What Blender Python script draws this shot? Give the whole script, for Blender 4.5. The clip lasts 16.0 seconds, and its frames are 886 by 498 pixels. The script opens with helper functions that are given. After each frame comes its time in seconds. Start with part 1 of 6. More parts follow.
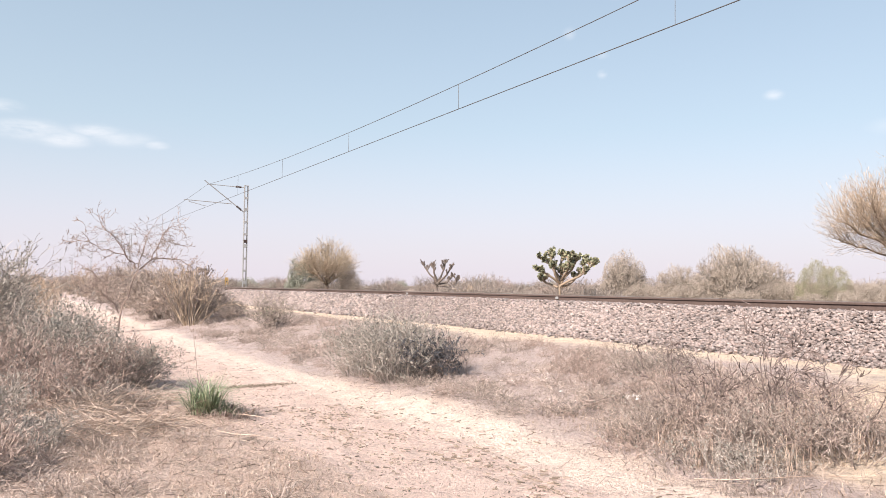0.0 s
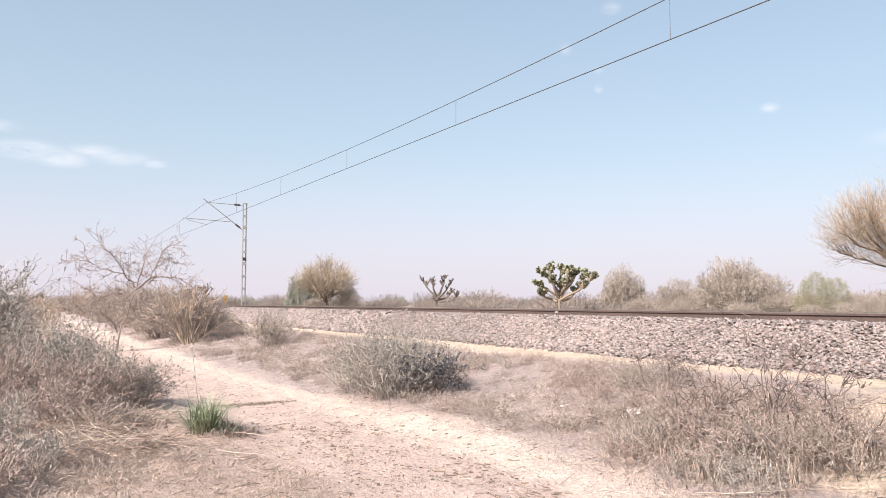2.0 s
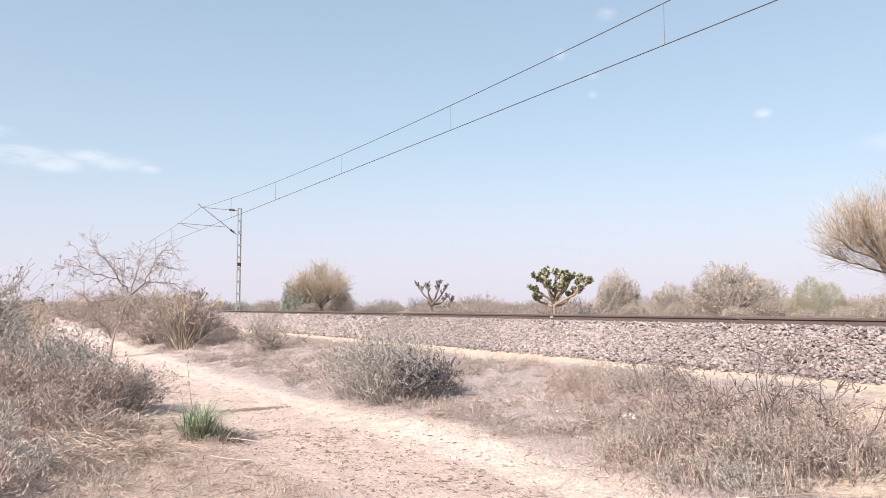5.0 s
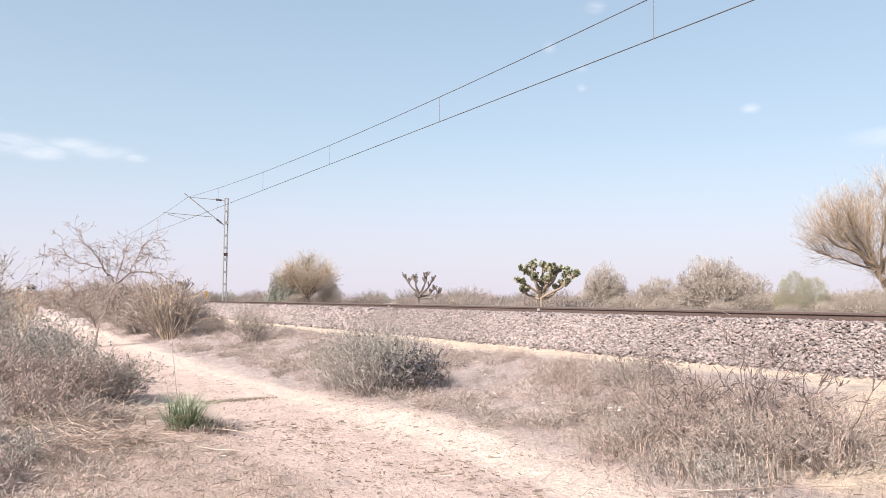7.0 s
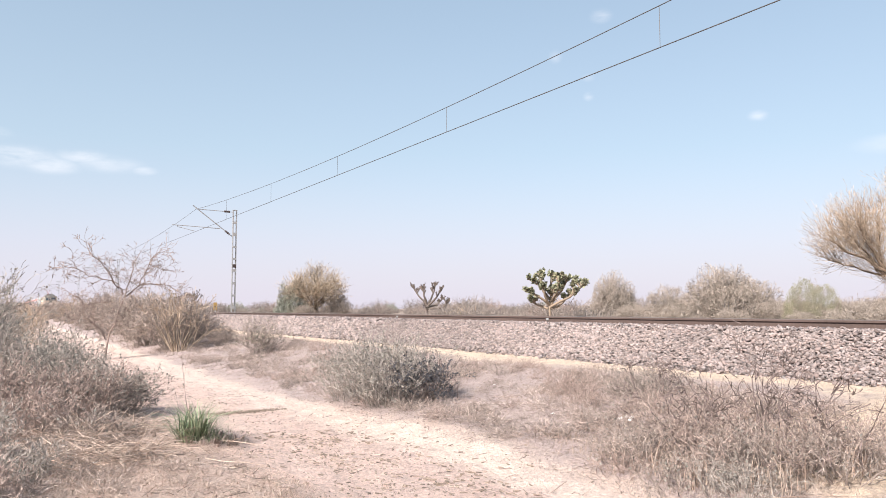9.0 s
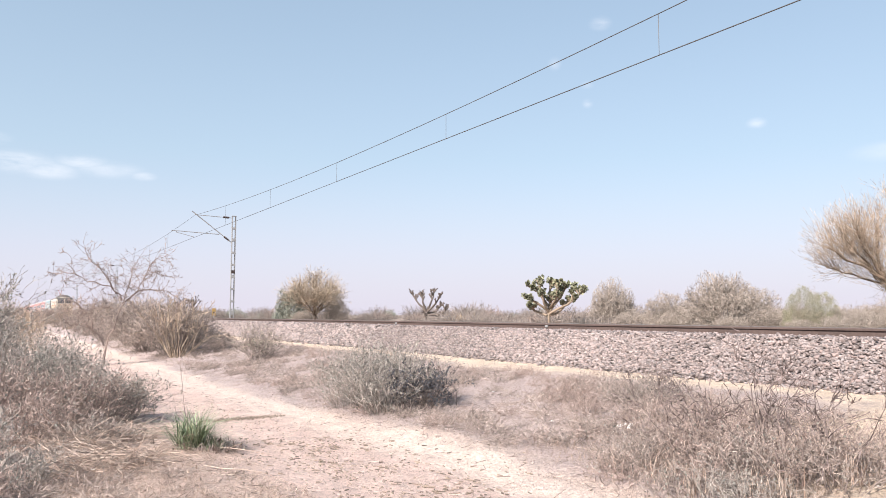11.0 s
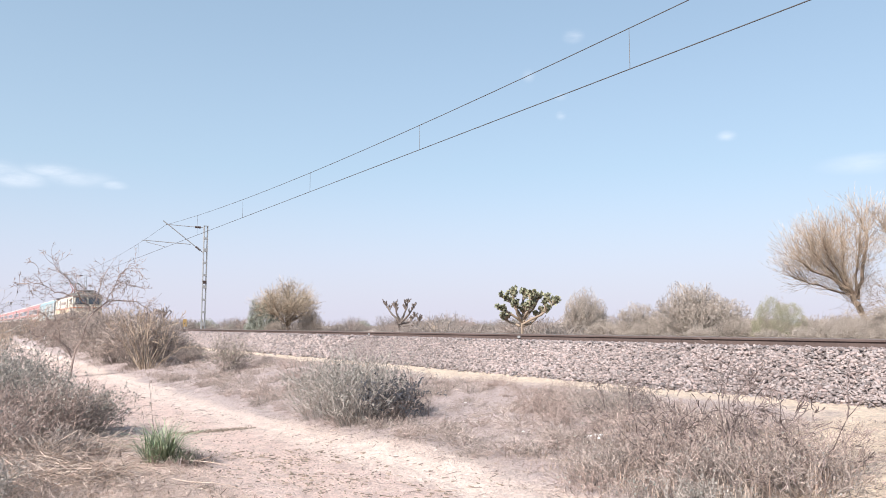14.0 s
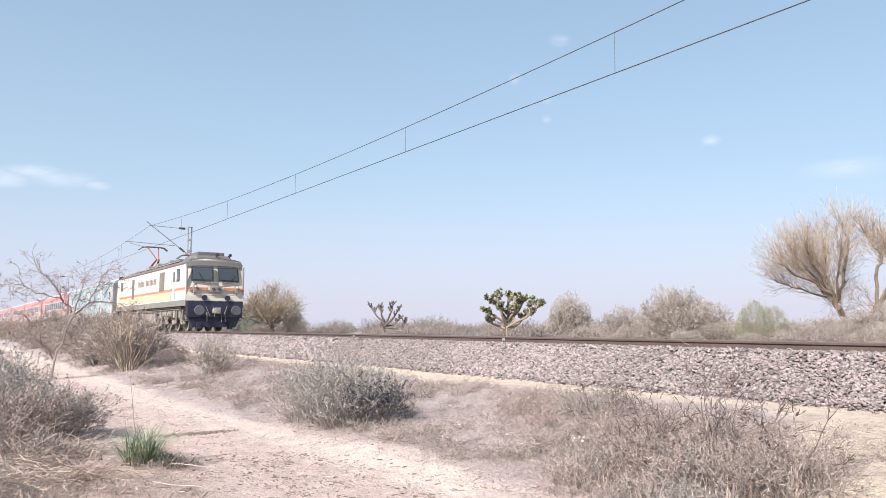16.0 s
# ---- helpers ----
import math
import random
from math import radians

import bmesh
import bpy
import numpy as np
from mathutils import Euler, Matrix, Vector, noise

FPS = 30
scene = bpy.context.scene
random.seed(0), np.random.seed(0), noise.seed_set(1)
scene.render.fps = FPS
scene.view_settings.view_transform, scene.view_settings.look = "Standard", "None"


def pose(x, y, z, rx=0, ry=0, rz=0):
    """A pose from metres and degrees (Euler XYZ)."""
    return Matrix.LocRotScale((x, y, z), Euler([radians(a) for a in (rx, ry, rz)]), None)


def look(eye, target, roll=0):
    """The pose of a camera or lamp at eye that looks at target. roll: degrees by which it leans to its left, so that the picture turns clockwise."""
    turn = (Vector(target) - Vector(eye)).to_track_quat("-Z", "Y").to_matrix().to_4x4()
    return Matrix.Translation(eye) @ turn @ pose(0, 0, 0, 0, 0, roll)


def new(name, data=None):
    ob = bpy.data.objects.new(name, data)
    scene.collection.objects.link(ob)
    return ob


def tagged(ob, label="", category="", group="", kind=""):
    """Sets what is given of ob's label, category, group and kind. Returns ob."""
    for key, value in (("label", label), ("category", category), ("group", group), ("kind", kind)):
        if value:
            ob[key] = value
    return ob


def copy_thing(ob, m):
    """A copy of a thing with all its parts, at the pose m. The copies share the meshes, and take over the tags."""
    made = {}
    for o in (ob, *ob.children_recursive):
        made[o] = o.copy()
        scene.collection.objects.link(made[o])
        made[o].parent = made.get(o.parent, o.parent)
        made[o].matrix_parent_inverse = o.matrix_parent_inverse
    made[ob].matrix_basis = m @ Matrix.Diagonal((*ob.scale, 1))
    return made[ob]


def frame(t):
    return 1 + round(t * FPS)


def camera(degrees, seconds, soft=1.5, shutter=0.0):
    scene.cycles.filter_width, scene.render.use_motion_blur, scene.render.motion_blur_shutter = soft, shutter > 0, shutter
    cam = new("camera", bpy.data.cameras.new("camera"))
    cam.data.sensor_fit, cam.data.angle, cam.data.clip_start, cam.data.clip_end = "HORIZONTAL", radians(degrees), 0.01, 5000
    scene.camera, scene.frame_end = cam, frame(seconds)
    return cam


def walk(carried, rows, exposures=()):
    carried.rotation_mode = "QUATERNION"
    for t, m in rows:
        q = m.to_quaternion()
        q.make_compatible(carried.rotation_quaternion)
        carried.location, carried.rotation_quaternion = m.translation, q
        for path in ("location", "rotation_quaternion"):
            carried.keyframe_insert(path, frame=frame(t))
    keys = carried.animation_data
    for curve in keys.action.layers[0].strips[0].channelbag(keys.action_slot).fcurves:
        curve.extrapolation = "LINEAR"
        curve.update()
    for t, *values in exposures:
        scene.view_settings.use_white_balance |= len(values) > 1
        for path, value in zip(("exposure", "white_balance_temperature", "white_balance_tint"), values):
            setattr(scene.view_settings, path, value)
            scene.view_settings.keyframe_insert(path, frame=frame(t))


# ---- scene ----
# The world: x runs along the railway, y across it (away from the eye), z up; the dirt road lies at z = 0.
cam = camera(59.93, 16.0, soft=0.8)
ROWS = [
    (0.0, 0.000, -0.000, 1.600, 92.78, -0.58, 60.79),
    (0.5, 0.005, -0.005, 1.599, 93.55, -0.47, 61.00),
    (1.0, 0.008, -0.005, 1.606, 93.52, -0.52, 60.67),
    (1.5, 0.011, -0.004, 1.605, 94.22, -0.51, 60.66),
    (2.0, 0.003, -0.001, 1.597, 93.95, 0.03, 60.75),
    (2.5, 0.008, -0.006, 1.602, 94.23, -0.06, 60.57),
    (3.0, -0.003, -0.003, 1.596, 94.16, -0.12, 60.24),
    (3.5, 0.003, 0.004, 1.597, 94.74, 0.00, 60.44),
    (4.0, 0.003, -0.001, 1.600, 94.48, 0.00, 60.44),
    (4.2, 0.002, 0.000, 1.600, 94.23, 0.20, 60.65),
    (6.3, -0.018, 0.009, 1.595, 94.51, -0.11, 59.83),
    (6.5, -0.018, 0.009, 1.595, 94.26, 0.14, 60.30),
    (7.0, -0.014, 0.008, 1.594, 93.73, -0.31, 59.43),
    (7.5, -0.016, 0.006, 1.593, 93.60, -0.17, 59.73),
    (8.0, -0.020, 0.010, 1.597, 93.95, 0.12, 59.82),
    (8.5, -0.020, 0.013, 1.599, 93.97, 0.26, 59.93),
    (9.0, -0.018, 0.002, 1.601, 94.46, 0.08, 60.04),
    (11.5, -0.016, -0.002, 1.609, 95.06, -0.04, 59.90),
    (12.0, -0.011, 0.001, 1.604, 95.31, 0.03, 59.77),
    (12.5, -0.003, -0.002, 1.610, 95.46, -0.09, 59.10),
    (13.0, 0.005, 0.005, 1.612, 95.75, 0.04, 58.63),
    (13.5, 0.012, 0.005, 1.614, 95.84, 0.02, 57.93),
    (14.0, 0.017, 0.006, 1.616, 95.71, -0.02, 58.02),
    (14.5, 0.014, 0.008, 1.616, 95.70, -0.12, 57.84),
    (15.0, 0.010, 0.010, 1.613, 95.76, -0.12, 57.78),
    (15.5, 0.017, 0.014, 1.616, 96.06, -0.22, 57.39),
    (16.0, 0.021, 0.016, 1.617, 95.89, -0.16, 56.93),
]
# the camera's own drift: it cools and darkens a little as the train comes
EXPOSURES = [(0.0, 0.78, 6850, 14), (4.0, 0.75, 6550, 13), (8.0, 0.77, 6600, 13), (12.0, 0.75, 6400, 13), (14.0, 0.70, 6230, 11), (16.0, 0.68, 6150, 11)]
walk(cam, [(t, pose(x, y, z, rx, ry, rz)) for t, x, y, z, rx, ry, rz in ROWS], EXPOSURES)

# ---------------------------------------------------------------- fitted plan
TRACK_Y, RAIL_Z = 12.39, 1.43          # centre of the track, top of the rails
MAST_X, MAST_Y, SPAN = -58.2, 15.29, 65.9
WIRE_Z = 7.33                          # contact wire
FRONT_X, SPEED = -40.9, 28.2           # the engine's buffers at the end, metres a second
SUN_AZ, SUN_EL = 158.0, 39.0           # degrees, clockwise from +y

# ---------------------------------------------------------------- light
sun_data = bpy.data.lights.new("sun", "SUN")
sun_data.energy, sun_data.angle, sun_data.color = 5.0, radians(0.6), (1.0, 0.93, 0.84)
sun = new("sun", sun_data)
_a, _e = radians(SUN_AZ), radians(SUN_EL)
sun.matrix_world = look((0, 0, 60), Vector((0, 0, 60)) - Vector((math.sin(_a) * math.cos(_e), math.cos(_a) * math.cos(_e), math.sin(_e))))

world = bpy.data.worlds.new("sky")
scene.world = world
world.use_nodes = True
wn, wl = world.node_tree.nodes, world.node_tree.links
wn.clear()


def wnode(kind, **values):
    nd = wn.new(kind)
    for k, v in values.items():
        nd.inputs[k].default_value = v
    return nd


sky = wn.new("ShaderNodeTexSky")
sky.sky_type, sky.sun_disc = "NISHITA", False
sky.sun_elevation, sky.sun_rotation = _e, _a
sky.altitude, sky.air_density, sky.dust_density, sky.ozone_density = 200, 1.0, 1.0, 1.0
coord = wn.new("ShaderNodeTexCoord")
# thin wisps of cloud: streaked noise, kept to the few directions where wisps stand
stretch = wnode("ShaderNodeMapping", Scale=(9, 9, 34))
wl.new(coord.outputs["Generated"], stretch.inputs["Vector"])
wisps = wnode("ShaderNodeTexNoise", Scale=1.0, Detail=7.0, Roughness=0.62)
wl.new(stretch.outputs[0], wisps.inputs["Vector"])


def direction(yaw, lift):
    a, b = radians(yaw), radians(lift)
    return (-math.sin(a) * math.cos(b), math.cos(a) * math.cos(b), math.sin(b))


total = None
for yaw, lift, wide, tall, dense in ((91.0, 11.3, 1.4, 0.5, 0.50), (89.4, 9.95, 2.8, 0.8, 0.72), (87.4, 9.55, 2.0, 0.6, 0.72), (85.4, 10.3, 1.9, 0.5, 0.68), (83.9, 9.9, 2.4, 0.65, 0.43), (81.5, 9.6, 0.9, 0.32, 0.50),
                                     (48.1, 20.9, 0.8, 0.5, 0.50), (51.5, 18.3, 0.5, 0.5, 0.32), (49.1, 16.7, 0.5, 0.3, 0.29), (49.1, 15.4, 0.4, 0.35, 0.40), (37.4, 13.2, 0.7, 0.4, 0.54), (28.6, 10.6, 3.0, 0.7, 0.36)):
    away = wn.new("ShaderNodeVectorMath")
    away.operation = "SUBTRACT"
    away.inputs[1].default_value = direction(yaw, lift)
    wl.new(coord.outputs["Generated"], away.inputs[0])
    scaled = wn.new("ShaderNodeVectorMath")
    scaled.operation = "MULTIPLY"
    w, h = 1 / math.sin(radians(wide)), 1 / math.sin(radians(tall))
    scaled.inputs[1].default_value = (w, w, h)
    wl.new(away.outputs[0], scaled.inputs[0])
    length = wn.new("ShaderNodeVectorMath")
    length.operation = "LENGTH"
    wl.new(scaled.outputs[0], length.inputs[0])
    fade = wn.new("ShaderNodeMapRange")
    fade.interpolation_type = "SMOOTHSTEP"
    for k, v in (("From Min", 0.0), ("From Max", 1.25), ("To Min", dense), ("To Max", 0.0)):
        fade.inputs[k].default_value = v
    wl.new(length.outputs["Value"], fade.inputs["Value"])
    if total is None:
        total = fade.outputs[0]
    else:
        add = wn.new("ShaderNodeMath")
        add.operation = "MAXIMUM"
        wl.new(total, add.inputs[0]), wl.new(fade.outputs[0], add.inputs[1])
        total = add.outputs[0]
thick = wn.new("ShaderNodeMapRange")
for k, v in (("From Min", 0.34), ("From Max", 0.66), ("To Min", 0.0), ("To Max", 1.0)):
    thick.inputs[k].default_value = v
wl.new(wisps.outputs["Fac"], thick.inputs["Value"])
cover = wn.new("ShaderNodeMath")
cover.operation = "MULTIPLY"
wl.new(total, cover.inputs[0]), wl.new(thick.outputs[0], cover.inputs[1])
cloud = wn.new("ShaderNodeMix")
cloud.data_type = "RGBA"
cloud.inputs["B"].default_value = (7.0, 7.05, 7.2, 1)
wl.new(cover.outputs[0], cloud.inputs["Factor"])
# dust haze: the sky pales to lavender white towards the horizon
lift_of = wn.new("ShaderNodeSeparateXYZ")
wl.new(coord.outputs["Generated"], lift_of.inputs[0])
def ramp_node(stops):
    nd = wn.new("ShaderNodeValToRGB")
    el = nd.color_ramp.elements
    while len(el) < len(stops):
        el.new(1.0)
    for e, (p, c) in zip(el, stops):
        e.position, e.color = p, (*c, 1)
    wl.new(lift_of.outputs["Z"], nd.inputs["Fac"])
    return nd.outputs["Color"]


haze = wn.new("ShaderNodeMix")
haze.data_type = "RGBA"
wl.new(ramp_node([(0.0, (0.97,) * 3), (0.06, (0.85,) * 3), (0.17, (0.62,) * 3), (0.36, (0.50,) * 3), (0.9, (0.25,) * 3)]), haze.inputs["Factor"])
tone = wn.new("ShaderNodeVectorMath")
tone.operation = "SCALE"
tone.inputs["Scale"].default_value = 6.0
wl.new(ramp_node([(0.0, (0.78, 0.75, 0.86)), (0.08, (0.735, 0.755, 0.885)), (0.2, (0.62, 0.77, 0.86)), (0.5, (0.55, 0.74, 0.85))]), tone.inputs[0])
wl.new(tone.outputs[0], haze.inputs["B"])
wl.new(sky.outputs[0], haze.inputs["A"])
wl.new(haze.outputs["Result"], cloud.inputs["A"])
back = wnode("ShaderNodeBackground", Strength=0.10)
wl.new(cloud.outputs["Result"], back.inputs["Color"])
wout = wn.new("ShaderNodeOutputWorld")
wl.new(back.outputs[0], wout.inputs["Surface"])


# ---------------------------------------------------------------- materials
def material(name, base, rough=0.8, metal=0.0, vary=0.25, big=0.6, small=14.0, bump=0.3, dist=0.01, island=0.0, per_object=0.0, tint=None):
    """Two scales of variation, in metres, with relief. island / per_object: how far single pieces differ. tint: a second colour to drift to."""
    m = bpy.data.materials.new(name)
    m.use_nodes = True
    nt, ln = m.node_tree.nodes, m.node_tree.links
    b = nt["Principled BSDF"]
    b.inputs["Roughness"].default_value, b.inputs["Metallic"].default_value = rough, metal
    co = nt.new("ShaderNodeTexCoord")
    outs = []
    for sc, det in ((big, 4.0), (small, 6.0)):
        no = nt.new("ShaderNodeTexNoise")
        no.inputs["Scale"].default_value, no.inputs["Detail"].default_value = sc, det
        ln.new(co.outputs["Object"], no.inputs["Vector"])
        outs.append(no.outputs["Fac"])
    mixf = nt.new("ShaderNodeMath")
    mixf.operation = "ADD"
    ln.new(outs[0], mixf.inputs[0]), ln.new(outs[1], mixf.inputs[1])
    rng = nt.new("ShaderNodeMapRange")
    for k, v in (("From Min", 0.6), ("From Max", 1.4), ("To Min", 1 - vary), ("To Max", 1 + vary)):
        rng.inputs[k].default_value = v
    ln.new(mixf.outputs[0], rng.inputs["Value"])
    value = rng.outputs[0]
    spread = max(island, per_object)
    if spread:
        if island:
            src = nt.new("ShaderNodeNewGeometry").outputs["Random Per Island"]
        else:
            src = nt.new("ShaderNodeObjectInfo").outputs["Random"]
        r2 = nt.new("ShaderNodeMapRange")
        r2.inputs["To Min"].default_value, r2.inputs["To Max"].default_value = 1 - spread, 1 + spread
        ln.new(src, r2.inputs["Value"])
        mul = nt.new("ShaderNodeMath")
        mul.operation = "MULTIPLY"
        ln.new(value, mul.inputs[0]), ln.new(r2.outputs[0], mul.inputs[1])
        value = mul.outputs[0]
    colour = nt.new("ShaderNodeMix")
    colour.data_type = "RGBA"
    colour.inputs["A"].default_value = (*base, 1)
    colour.inputs["B"].default_value = (*(tint or base), 1)
    if tint and spread:
        fl = nt.new("ShaderNodeMath")
        fl.operation = "FRACT"
        m7 = nt.new("ShaderNodeMath")
        m7.operation = "MULTIPLY"
        m7.inputs[1].default_value = 7.31
        ln.new(src, m7.inputs[0]), ln.new(m7.outputs[0], fl.inputs[0])
        ln.new(fl.outputs[0], colour.inputs["Factor"])
    else:
        ln.new(outs[0], colour.inputs["Factor"])
    scale = nt.new("ShaderNodeVectorMath")
    scale.operation = "SCALE"
    ln.new(colour.outputs["Result"], scale.inputs[0]), ln.new(value, scale.inputs["Scale"])
    ln.new(scale.outputs[0], b.inputs["Base Color"])
    if bump:
        bp = nt.new("ShaderNodeBump")
        bp.inputs["Strength"].default_value, bp.inputs["Distance"].default_value = bump, dist
        ln.new(outs[1], bp.inputs["Height"]), ln.new(bp.outputs[0], b.inputs["Normal"])
    return m


M_TWIG = material("dry_twig", (0.36, 0.285, 0.25), 0.9, vary=0.3, big=0.8, small=6, bump=0, island=0.35, tint=(0.25, 0.19, 0.165))
M_TWIG_BROWN = material("brown_twig", (0.21, 0.17, 0.152), 0.9, vary=0.3, big=0.8, small=6, bump=0, island=0.4, tint=(0.42, 0.35, 0.31))
M_TWIG_PALE = material("pale_twig", (0.50, 0.40, 0.315), 0.9, vary=0.25, big=0.5, small=5, bump=0, island=0.4, tint=(0.31, 0.235, 0.172))
M_ROD_TAN = material("tan_rod", (0.47, 0.39, 0.305), 0.9, vary=0.25, big=0.5, small=5, bump=0, island=0.3, tint=(0.33, 0.265, 0.20))
M_BUSH = material("beige_twig", (0.405, 0.35, 0.305), 0.9, vary=0.25, big=0.5, small=5, bump=0, island=0.35, tint=(0.31, 0.262, 0.225))
M_SCRUB = material("far_twig", (0.20, 0.175, 0.165), 0.9, vary=0.45, big=0.12, small=3, bump=0, island=0.4, tint=(0.27, 0.225, 0.195))
M_TWIG_GREY = material("grey_twig", (0.385, 0.345, 0.315), 0.9, vary=0.3, big=0.8, small=6, bump=0, island=0.4, tint=(0.26, 0.23, 0.205))
M_TWIG_RED = material("red_brown_twig", (0.43, 0.34, 0.30), 0.9, vary=0.3, big=0.8, small=6, bump=0, island=0.38, tint=(0.27, 0.20, 0.177))
M_LEAF_ROAD = material("dusty_green_leaf", (0.18, 0.183, 0.16), 0.8, vary=0.3, big=1.0, small=9, bump=0, island=0.4, tint=(0.31, 0.285, 0.255))
M_LIMB = material("brown_limb", (0.14, 0.10, 0.074), 0.9, vary=0.3, big=2, small=22, bump=0.6, dist=0.02, tint=(0.28, 0.21, 0.155))
M_BARK = material("bark", (0.33, 0.26, 0.20), 0.9, vary=0.3, big=2, small=22, bump=0.8, dist=0.02, tint=(0.24, 0.18, 0.13))
M_STEM_DARK = material("dark_succulent_stem", (0.15, 0.12, 0.105), 0.85, vary=0.3, big=2, small=15, bump=0.5)
M_LEAF = material("grey_green_leaf", (0.225, 0.225, 0.165), 0.75, vary=0.3, big=1.2, small=9, bump=0, island=0.4, tint=(0.26, 0.225, 0.17))
M_LEAF_DULL = material("dull_green_leaf", (0.27, 0.295, 0.25), 0.85, vary=0.3, big=0.8, small=5, bump=0, island=0.3, tint=(0.29, 0.285, 0.24))
# near-black leaf colour holds the shade on the bank shrub's right side
M_LEAF_SHADED = material("shaded_grey_leaf", (0.072, 0.076, 0.09), 0.75, vary=0.3, big=1.2, small=9, bump=0, island=0.4)
M_LEAF_FRESH = material("green_leaf", (0.18, 0.19, 0.13), 0.75, vary=0.3, big=1.2, small=9, bump=0, island=0.4, tint=(0.29, 0.28, 0.18))
M_LEAF_OLIVE = material("olive_leaf", (0.235, 0.235, 0.145), 0.85, vary=0.3, big=0.8, small=5, bump=0, island=0.3, tint=(0.30, 0.275, 0.19))
M_GREEN_GRASS = material("green_grass", (0.18, 0.25, 0.14), 0.65, vary=0.3, big=2, small=9, bump=0, island=0.45, tint=(0.40, 0.40, 0.28))
M_STRAW = material("straw", (0.48, 0.39, 0.33), 0.85, vary=0.3, big=0.7, small=8, bump=0, island=0.45, tint=(0.33, 0.235, 0.185))
M_STRAW_GREY = material("weathered_straw", (0.46, 0.385, 0.345), 0.9, vary=0.35, big=0.5, small=8, bump=0, island=0.5, tint=(0.25, 0.19, 0.165))
M_STONE = material("ballast_stone", (0.235, 0.206, 0.202), 0.85, vary=0.3, big=0.35, small=30, bump=0.5, dist=0.006, island=0.45, tint=(0.31, 0.245, 0.228))
M_STONE_OB = material("ballast_stone_single", (0.235, 0.20, 0.195), 0.85, vary=0.25, big=4, small=30, bump=0.5, dist=0.006, per_object=0.5, tint=(0.265, 0.203, 0.188))
M_YELLOW_GRASS = material("yellow_dry_grass", (0.50, 0.36, 0.20), 0.85, vary=0.3, big=0.7, small=8, bump=0, island=0.4, tint=(0.40, 0.29, 0.18))
M_LITTER = material("fallen_straw", (0.44, 0.36, 0.305), 0.9, vary=0.3, big=0.7, small=8, bump=0, island=0.6, tint=(0.16, 0.12, 0.10))
M_CLOD = material("dark_clod", (0.24, 0.19, 0.15), 0.95, vary=0.3, big=3, small=40, bump=0.5, dist=0.004, island=0.5)
M_BED = material("ballast_bed", (0.15, 0.128, 0.12), 0.95, vary=0.4, big=1.0, small=26, bump=1.0, dist=0.04)
M_RAIL = material("rusty_rail", (0.125, 0.088, 0.078), 0.75, metal=0.25, vary=0.3, big=0.8, small=20, bump=0.3, dist=0.003)
M_RAIL_TOP = material("worn_rail_head", (0.42, 0.37, 0.34), 0.38, metal=0.9, vary=0.15, big=0.5, small=20, bump=0.1)
M_CONCRETE = material("concrete", (0.42, 0.39, 0.35), 0.9, vary=0.2, big=1.5, small=18, bump=0.4)
M_GALV = material("galvanised_steel", (0.36, 0.36, 0.36), 0.55, metal=0.35, vary=0.2, big=0.7, small=14, bump=0.1)
M_WIRE = material("copper_wire", (0.11, 0.105, 0.105), 0.6, metal=0.5, vary=0.1, bump=0)
M_INSUL = material("brown_porcelain", (0.055, 0.035, 0.03), 0.3, vary=0.15, bump=0)
M_WHITE = material("white_paint", (0.63, 0.58, 0.49), 0.4, vary=0.07, big=0.5, small=5, bump=0.05)
M_CREAM = material("cream_paint", (0.56, 0.44, 0.30), 0.45, vary=0.1, big=0.5, small=5, bump=0.05)
M_ORANGE = material("orange_paint", (0.55, 0.20, 0.10), 0.45, vary=0.1, big=0.6, small=6, bump=0.03)
M_REDLET = material("dull_lettering", (0.20, 0.15, 0.14), 0.5, vary=0.1, bump=0)
M_SKIRT = material("grey_skirt_paint", (0.21, 0.195, 0.175), 0.6, vary=0.2, big=0.8, small=8, bump=0.1)
M_ROOF = material("grey_roof", (0.135, 0.127, 0.12), 0.7, vary=0.2, big=0.6, small=6, bump=0.1)
M_UNDER = material("dusty_underframe", (0.13, 0.115, 0.105), 0.85, vary=0.5, big=2.5, small=11, bump=0.3, tint=(0.36, 0.31, 0.265))
M_NAVY = material("navy_black_paint", (0.022, 0.024, 0.045), 0.5, vary=0.3, big=1.2, small=9, bump=0.1)
M_GLASS = material("dark_window_glass", (0.06, 0.07, 0.085), 0.12, vary=0.1, bump=0)
M_RUBBER = material("black_rubber", (0.03, 0.03, 0.032), 0.8, vary=0.2, bump=0)
M_CHROME = material("bright_metal", (0.5, 0.5, 0.5), 0.35, metal=0.9, vary=0.1, bump=0)
M_RED = material("coach_red", (0.41, 0.175, 0.17), 0.55, vary=0.12, big=0.4, small=4, bump=0.04, tint=(0.43, 0.235, 0.225))
M_COACHGREY = material("coach_grey", (0.42, 0.41, 0.40), 0.45, vary=0.1, big=0.4, small=4, bump=0.04)
M_PALEBLUE = material("pale_blue_paint", (0.18, 0.29, 0.33), 0.5, vary=0.2, big=0.5, small=5, bump=0.05, tint=(0.31, 0.39, 0.41))
M_COACHROOF = material("coach_roof", (0.52, 0.50, 0.48), 0.6, vary=0.12, big=0.4, small=4, bump=0.05)
M_PAPER = material("scrap_plastic", (0.82, 0.81, 0.80), 0.5, vary=0.08, bump=0.1)
M_YELLOW = material("yellow_board", (0.40, 0.26, 0.09), 0.6, vary=0.15, bump=0.05)
M_LOUVRE = material("dusty_louvre", (0.22, 0.19, 0.16), 0.7, vary=0.2, big=2, small=12, bump=0.1)
